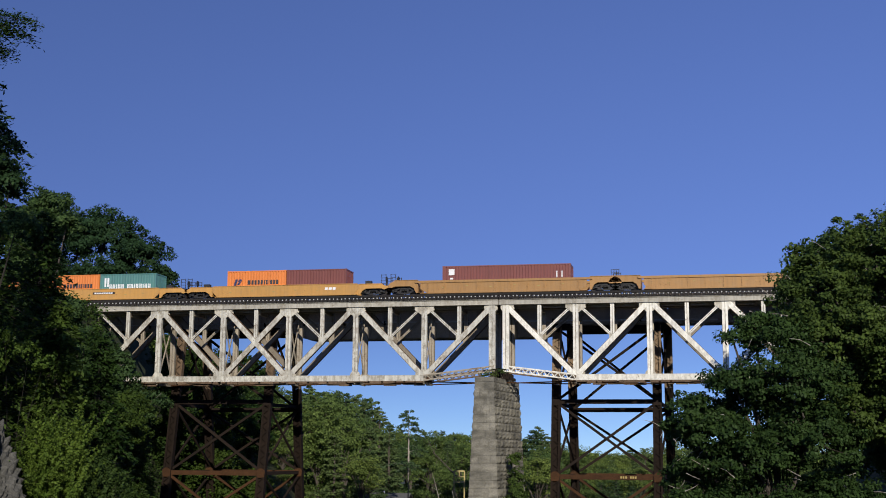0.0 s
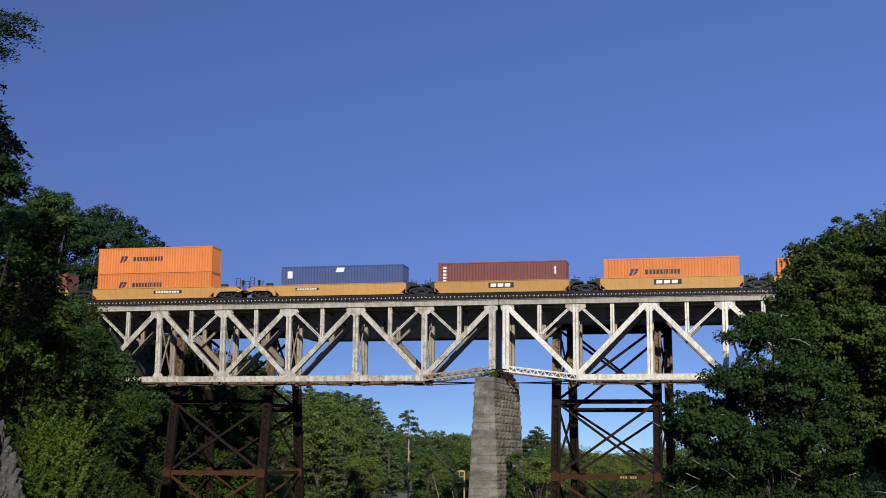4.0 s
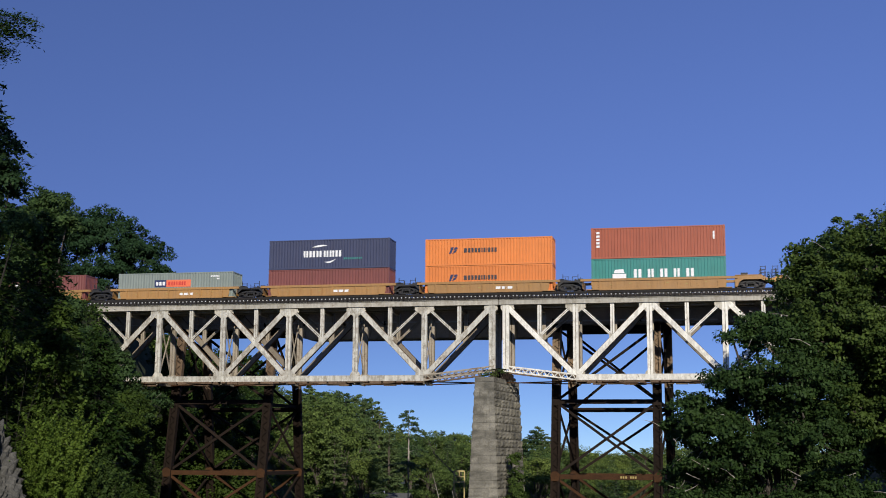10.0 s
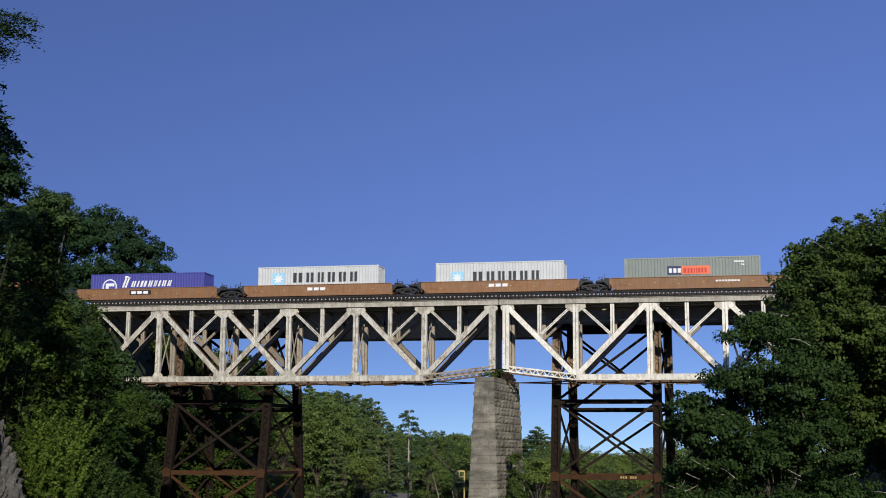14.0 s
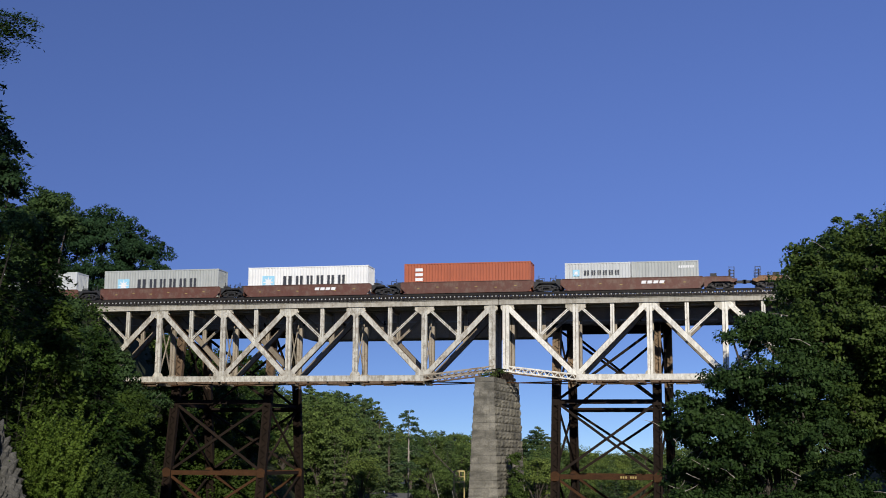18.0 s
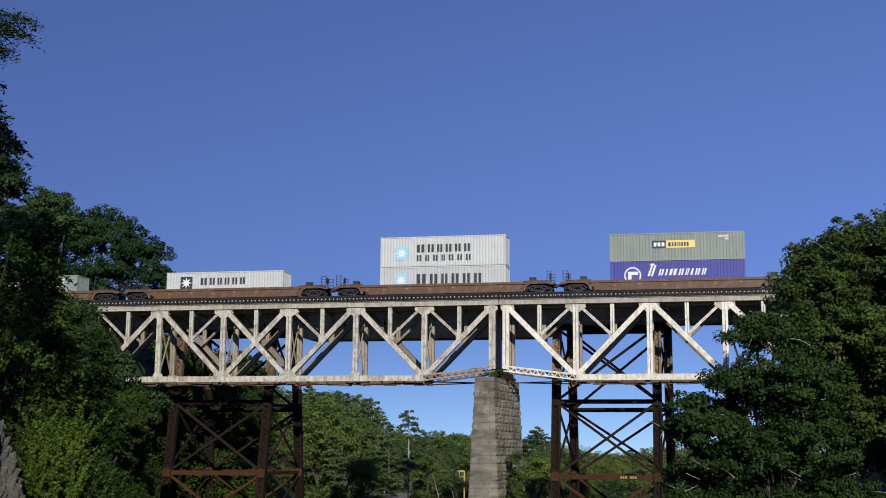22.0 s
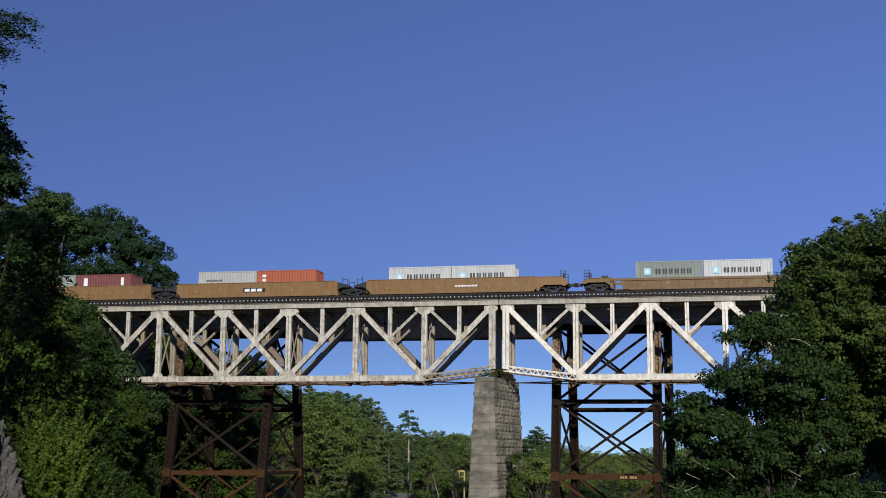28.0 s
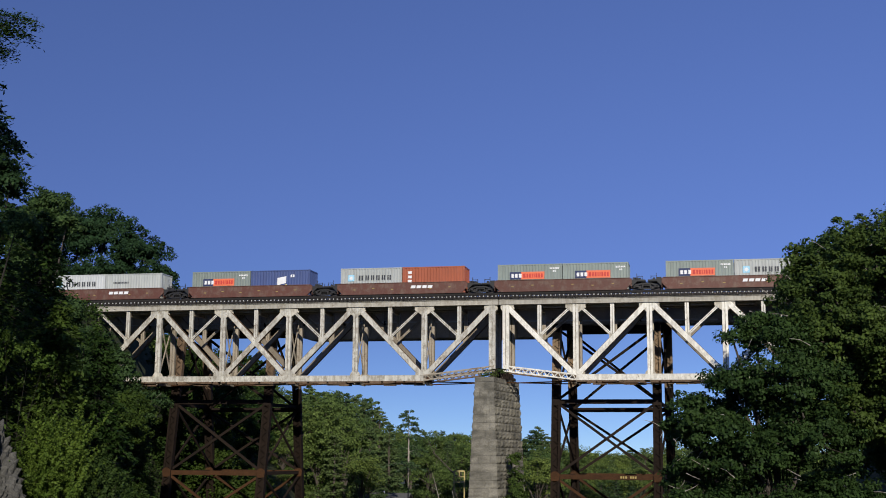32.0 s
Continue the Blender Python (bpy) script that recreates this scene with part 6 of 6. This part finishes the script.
def wood_models():
    models = []
    for i in range(4):
        r = random.Random(50 + i)
        lobes = [(r.uniform(-2.4, 2.4), r.uniform(-2.2, 2.2), r.uniform(5.0, 10.4), r.uniform(1.4, 2.3), r.uniform(1.4, 2.2), r.uniform(1.2, 2.0)) for k in range(8)]
        lobes += [(r.uniform(-2.4, 2.4), r.uniform(-2, 2), r.uniform(1.6, 4), 2.2, 2.0, 1.7) for k in range(3)]
        models.append(broadleaf("woodland_tree", "mid green broadleaf tree in the valley woods", (0, 0, 0), lobes, 60 + i, 0.27, LEAF_FAR, per_clump=38, clump=0.80, density=0.50, group="valley woods", far=True, core=0.55, tier=0.7))
    for i in range(3):
        models.append(conifer("woodland_pine", "dark pine in the valley woods", (0, 0, 0), 13.2, 3.3, 70 + i, LEAF_PINE, leaf=0.38, whorls=19, per=7, sprays=75, taper=0.72, first=0.10, droop=-0.20, ruffle=0.6, gaps=0.06, tip_share=0.16))
    return models


TREELINE = ((-0.60, 0.072), (-0.39, 0.056), (-0.335, 0.0545), (-0.305, 0.0525), (-0.281, 0.0478), (-0.267, 0.0395), (-0.261, 0.0265), (-0.249, 0.0205), (-0.225, 0.0150), (-0.205, 0.0165), (-0.172, 0.0080), (-0.150, 0.0110), (-0.138, 0.0190), (-0.124, 0.0155), (-0.118, 0.0065), (-0.085, -0.0010), (-0.053, 0.0030), (-0.02, 0.010), (0.2, 0.03))

SKYLINE = ((-0.3269, 0.0539, 200, 0), (-0.3185, 0.051, 214, 5), (-0.3106, 0.0519, 222, 4), (-0.3019, 0.0528, 216, 6), (-0.294, 0.05, 224, 5), (-0.2853, 0.05, 214, 4), (-0.2775, 0.0463, 222, 6), (-0.2707, 0.0435, 216, 5), (-0.2648, 0.037, 208, 4), (-0.256, 0.0251, 226, 6), (-0.2489, 0.0219, 236, 0), (-0.2299, 0.0206, 222, 5), (-0.2191, 0.017, 214, 1), (-0.2097, 0.0143, 222, 2), (-0.2013, 0.0161, 216, 0), (-0.1929, 0.0135, 228, 1), (-0.1443, 0.0137, 206, 5), (-0.1374, 0.0209, 200, 4), (-0.1306, 0.0182, 208, 6), (-0.1243, 0.0156, 202, 5), (-0.0993, 0.0068, 226, 1), (-0.0851, 0.0025, 236, 2), (-0.0692, 0.0026, 226, 0), (-0.056, 0.0053, 216, 4), (-0.0499, 0.0071, 222, 6))


def plant_woods():
    models = wood_models()
    rng = random.Random(9)
    first = set()
    # rows from the river to the far ridge; the further row carries the skyline, the nearer ones stand below it
    for y0, count, drop in ((170, 20, 0.030), (178, 24, 0.020), (190, 26, 0.011), (206, 28, 0.005), (226, 30, 0.0), (262, 26, 0.0)):
        for i in range(count):
            k = -0.50 + 0.58 * (i + rng.uniform(0.1, 0.9)) / count
            y = y0 + rng.uniform(-6, 6)
            x = k * y
            pine = rng.random() < (0.22 if drop > 0.015 else 0.50 if drop > 0.008 else 0.8 if k < -0.25 else 0.5)
            if abs(x + 49) < 5 and 178 < y < 198:
                continue
            if y < 198 and -0.268 < k < -0.224:
                continue
            if y < 180 and -0.395 < k < -0.355:
                continue
            g = ground_z(x, y)
            top = (along(k, TREELINE) - drop * rng.uniform(0.5, 1.3)) * y
            want = min(rng.uniform(15, 25.0), top - g + rng.choice((-2.0, -0.4, 0.3, 0.9, 1.5)) * (1.0 if pine else 0.7))
            if want < 4.0:
                continue
            j = rng.randrange(4, 7) if pine else rng.randrange(4)
            s = want / (13.2 if pine else 12.0)
            m = Matrix.Translation((x, y, g - 0.2)) @ Matrix.Rotation(rng.uniform(0, 6.28), 4, "Z")
            if j not in first:
                first.add(j)
                ob = models[j]
                ob.matrix_basis = m
            else:
                ob = copy_thing(models[j], m)
            wide = s ** 0.75
            ob.scale = (wide * rng.uniform(0.9, 1.2), wide * rng.uniform(0.9, 1.2), s)
    # the pines and oaks that stand out on the skyline: bearing, rise, distance, model
    for k, rise, y, j in SKYLINE:
        x = k * y
        g = ground_z(x, y)
        s = (rise * y - g) / (13.2 if j > 3 else 12.0)
        ob = copy_thing(models[j], Matrix.Translation((x, y, g - 0.2)) @ Matrix.Rotation(rng.uniform(0, 6.28), 4, "Z"))
        ob.scale = (s ** 0.7 * 1.15, s ** 0.7 * 1.15, s)


plant_woods()
conifer("white_pine", "tall thin old pine with a bare lower trunk", G(-39.6, 165.0), 5.9 - ground_z(-39.6, 165.0), 4.0, 81, LEAF_PINE, leaf=0.36, whorls=17, per=4, sprays=110, taper=0.62, first=0.46, droop=0.10, trunk=0.24, bark=DEAD, gaps=0.12, ruffle=0.5, tip_share=0.12)


def far_forest():
    """Treetops out to the horizon, one mass of leaves on low hills."""
    rng = np.random.default_rng(5)
    C, N = [], []
    for i in range(900):
        y = rng.uniform(380, 1500)
        x = y * rng.uniform(-0.75, 0.35)
        g = ground_z(x, y)
        h = 9 + rng.uniform(-2, 3)
        m = 90
        d = rng.normal(size=(m, 3))
        d /= np.linalg.norm(d, axis=1, keepdims=True)
        C.append(np.array((x, y, g + h * 0.5)) + d * np.array((6.5, 6.5, h * 0.5)) * rng.uniform(0.7, 1.0, (m, 1)))
        N.append(d + np.array((0, 0, 0.5)))
    me = leaf_mesh("distant_forest", np.concatenate(C), np.concatenate(N), 1.5, 0.7, rng)
    tagged(part("distant_forest", me, LEAF_FAR), "green forest on the far hills", "forest", kind="stuff")


far_forest()


def undergrowth():
    """Low growth over the banks, one mass."""
    rng = np.random.default_rng(6)
    C, N = [], []
    n = 0
    while n < 2600:
        x, y = rng.uniform(-95, 30), rng.uniform(40, 240)
        if abs(y - 118.5) < 8 and (x < -56 or x > 20):
            continue
        if abs(x + 49) < 5 and 182 < y < 194:
            continue
        g = ground_z(x, y)
        m = 26
        r = rng.uniform(0.5, 1.5)
        d = rng.normal(size=(m, 3)) * np.array((r, r, r * 0.45)) * 0.7
        C.append(np.array((x, y, g + r * 0.35)) + d)
        N.append(rng.normal(size=(m, 3)) * 0.5 + np.array((0, 0, 1)))
        n += 1
    me = leaf_mesh("undergrowth", np.concatenate(C), np.concatenate(N), 0.42, 0.6, rng)
    tagged(part("undergrowth", me, LEAF_FAR), "low green shrubs and ferns on the banks", "undergrowth", kind="stuff")


undergrowth()


def bank_growth():
    """Ferns, saplings and creepers that hide the steep left bank."""
    rng = np.random.default_rng(16)
    C, N = [], []
    for i in range(4200):
        y = rng.uniform(40, 150)
        x = bank_left(y) + rng.uniform(-17, 4 if y < 80 else -2)
        if abs(y - 118.5) < 7 and x < -57.5:
            continue
        g = ground_z(x, y)
        m = 30
        r = rng.uniform(0.5, 1.4)
        C.append(np.array((x + 0.4, y - 0.3, g + r * 0.3)) + rng.normal(size=(m, 3)) * np.array((r, r, r * 0.5)) * 0.7)
        N.append(rng.normal(size=(m, 3)) * 0.5 + np.array((0.3, -0.4, 1)))
    me = leaf_mesh("bank_growth", np.concatenate(C), np.concatenate(N), 0.30, 0.55, rng)
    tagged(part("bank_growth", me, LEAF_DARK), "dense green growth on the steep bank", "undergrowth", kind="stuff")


bank_growth()
for n, (x, y, z, r) in enumerate(((-19.5, 113.2, 6.9, 0.45), (-18.7, 113.6, 7.2, 0.35), (-20.2, 112.6, 6.9, 0.3))):
    broadleaf("shrub_bush", "small green weed rooted on the pier top", (x, y, z - 0.1), [(x, y, z + r * 0.8, r, r, r * 0.9), (x + r * 0.8, y, z + r * 0.5, r * 0.7, r * 0.6, r * 0.6)], 400 + n, 0.10, LEAF_LIGHT, per_clump=9, clump=0.26, trunk=0.02, group="bushes", far=True)
broadleaf("shrub_bush", "green creeper climbing the pier foot", G(-16.4, 112.0), [(-16.9, 111.6, -4.0, 1.0, 1.0, 1.4), (-17.0, 112.5, -2.2, 0.7, 0.8, 1.0), (-17.2, 112.5, -0.6, 0.4, 0.6, 0.8), (-19.5, 109.4, -6.0, 2.0, 0.8, 1.4), (-15.2, 111, -5.6, 1.8, 1.2, 1.4)], 410, 0.2, LEAF_OAK, per_clump=40, clump=0.45, trunk=0.05, group="bushes", far=True)


def dead_sapling(at, height, seed):
    """A leafless young tree: a thin stem with side branches."""
    rng = random.Random(seed)
    t = thing("dead_tree", "leafless grey dead sapling beside the pier", "tree", at, "dead saplings")
    lean = rng.uniform(-0.25, 0.25) * height
    stem = [(0, 0, -0.3), (lean * 0.3, 0, height * 0.5), (lean, 0.1, height)]
    part("trunk", Build().tube(stem, [0.06, 0.04, 0.012], 6), DEAD, t)
    for i in range(9):
        u = rng.uniform(0.35, 0.95)
        s = rng.choice((-1, 1))
        r = rng.uniform(0.5, 1.3) * (1.2 - u)
        p = Vector((lean * u * (0.6 if u < 0.5 else 1) * 0.9, 0.05, height * u))
        part("branch", Build().tube([p, p + Vector((s * r * 0.5, rng.uniform(-0.3, 0.3), r * 0.35)), p + Vector((s * r, rng.uniform(-0.4, 0.2), r * 0.5))], [0.022, 0.015, 0.005], 5), DEAD, t)


for n, (x, y, h) in enumerate(((-21.2, 108.0, 5.6), (-22.6, 109.5, 7.4), (-20.1, 110.5, 6.2))):
    dead_sapling((x, y, ground_z(x, y)), h, 90 + n)
snag = thing("dead_tree", "leaning bare dead trunk in the valley woods", "tree", (-32.5, 162.0, -2.76), "dead saplings")
part("trunk", Build().tube([(1.6, 0, -4.5), (0, 0, 0), (-3.0, 0.4, 2.8), (-3.9, 0.5, 4.6)], [0.10, 0.08, 0.06, 0.02], 7), BARK, snag)
for at, reach in (((-3.0, 0.4, 2.8), (0.1, 0.2, 2.6)), ((-1.5, 0.2, 1.4), (0.9, 0.1, 1.6)), ((-3.5, 0.45, 3.8), (-1.1, 0.1, 0.7))):
    part("branch", Build().tube([at, tuple(p + q for p, q in zip(at, reach))], [0.035, 0.012], 5), BARK, snag)


def rock_outcrop(at, size, seed, label):
    """Broken, steeply bedded rock: ledges with sharp edges."""
    bm = bmesh.new()
    bmesh.ops.create_icosphere(bm, subdivisions=6 if size[0] < 2 else 5, radius=1.0)
    for v in bm.verts:
        p = v.co.copy()
        q = p * 1.6 + Vector((seed, 0, 0))
        bed = p.z * 9 + p.x * 5 + 2.2 * noise.noise(q * 1.5)
        ledge = (bed - math.floor(bed)) * 0.10
        crack = 0.16 * abs(noise.noise(Vector((p.x * 7, p.y * 7, p.z * 2.2)) + Vector((0, seed, 0))))
        v.co = p * (1 + 0.28 * noise.noise(q) + ledge - crack + 0.05 * noise.noise(q * 9) + 0.03 * noise.noise(q * 21))
        v.co.x, v.co.y, v.co.z = v.co.x * size[0], v.co.y * size[1], v.co.z * size[2]
    me = bpy.data.meshes.new("rock_outcrop")
    bm.to_mesh(me)
    bm.free()
    ob = part("rock_outcrop", me, ROCK)
    ob.location = at
    tagged(ob, label, "rock", "cliff rocks")


rock_outcrop((-22.85, 35.4, -1.5), (1.75, 1.3, 2.9), 5.0, "layered grey rock face at the cliff edge")
rock_outcrop((-38.6, 59.0, -1.5), (3.0, 3.2, 4.6), 3.0, "layered grey rock face of the cliff")
rock_outcrop((-39.5, 63.5, -6.0), (4.2, 4.0, 5.0), 7.0, "grey rock at the foot of the cliff")


def house(at, label, wall):
    h = thing("house", label, "house", at, "houses")
    part("wall", Build().box(-3.4, 3.4, -3.0, 3.0, -1.5, 3.0), plain("house_wall_paint", wall, 0.8), h)
    b = Build()
    for s in (-1, 1):
        b.add([(-3.9, s * 3.5, 2.7), (3.9, s * 3.5, 2.7), (3.9, 0, 4.4), (-3.9, 0, 4.4), (-3.9, s * 3.5, 2.55), (3.9, s * 3.5, 2.55), (3.9, 0, 4.25), (-3.9, 0, 4.25)],
              [(0, 1, 2, 3), (4, 7, 6, 5), (0, 4, 5, 1), (1, 5, 6, 2), (3, 2, 6, 7), (0, 3, 7, 4)])
    part("roof", b, speckled("grey_shingle", (0.055, 0.055, 0.055), (0.13, 0.13, 0.125), 1.5, 0.9, 8.0, 0.02), h)
    part("chimney", Build().box(-0.25, 0.0, -0.9, -0.6, 3.6, 4.75), MARK_WHITE, h, "white painted chimney")


house((-48.6, 188.0, -10.3), "small grey house with a shingle roof in the valley", (0.30, 0.29, 0.27))
house((-63.4, 172.0, -7.0), "small white house behind the trestle", (0.75, 0.75, 0.72))


def sign_frame(at):
    """An open frame of yellow boards on two posts among the trees."""
    f = thing("sign_frame", "pale yellow wooden frame on posts among the trees", "sign", at)
    m = plain("pale_yellow_paint", (0.46, 0.37, 0.15), 0.8)
    for x in (-0.62, 0.62):
        part("post", Build().box(x - 0.07, x + 0.07, -0.06, 0.06, -4.0, 0.72), m, f)
    for z in (-0.62, 0.66):
        part("board", Build().box(-0.53, 0.53, -0.05, 0.05, z - 0.09, z + 0.09), m, f)
    part("board", Build().box(-0.53, 0.53, -0.045, 0.045, -0.06, 0.05), m, f)
    part("upright", Build().box(-0.05, 0.06, -0.04, 0.04, 0.05, 0.57), m, f)


sign_frame((-29.3, 148.0, -2.65))


# ---- the train's run: steady, slowing very slightly ----


def run(t):
    return 22.0774 * t - 0.0172718 * t * t + 0.000230625 * t ** 3


def motions():
    times = [0.0, 4.0, 8.0, 12.0, 16.0, 20.0, 24.0, 28.0, 32.0]
    for ob, x, z in MOVING:
        walk(ob, [(t, pose(x + run(t), Y_TRACK, z)) for t in times])


motions()
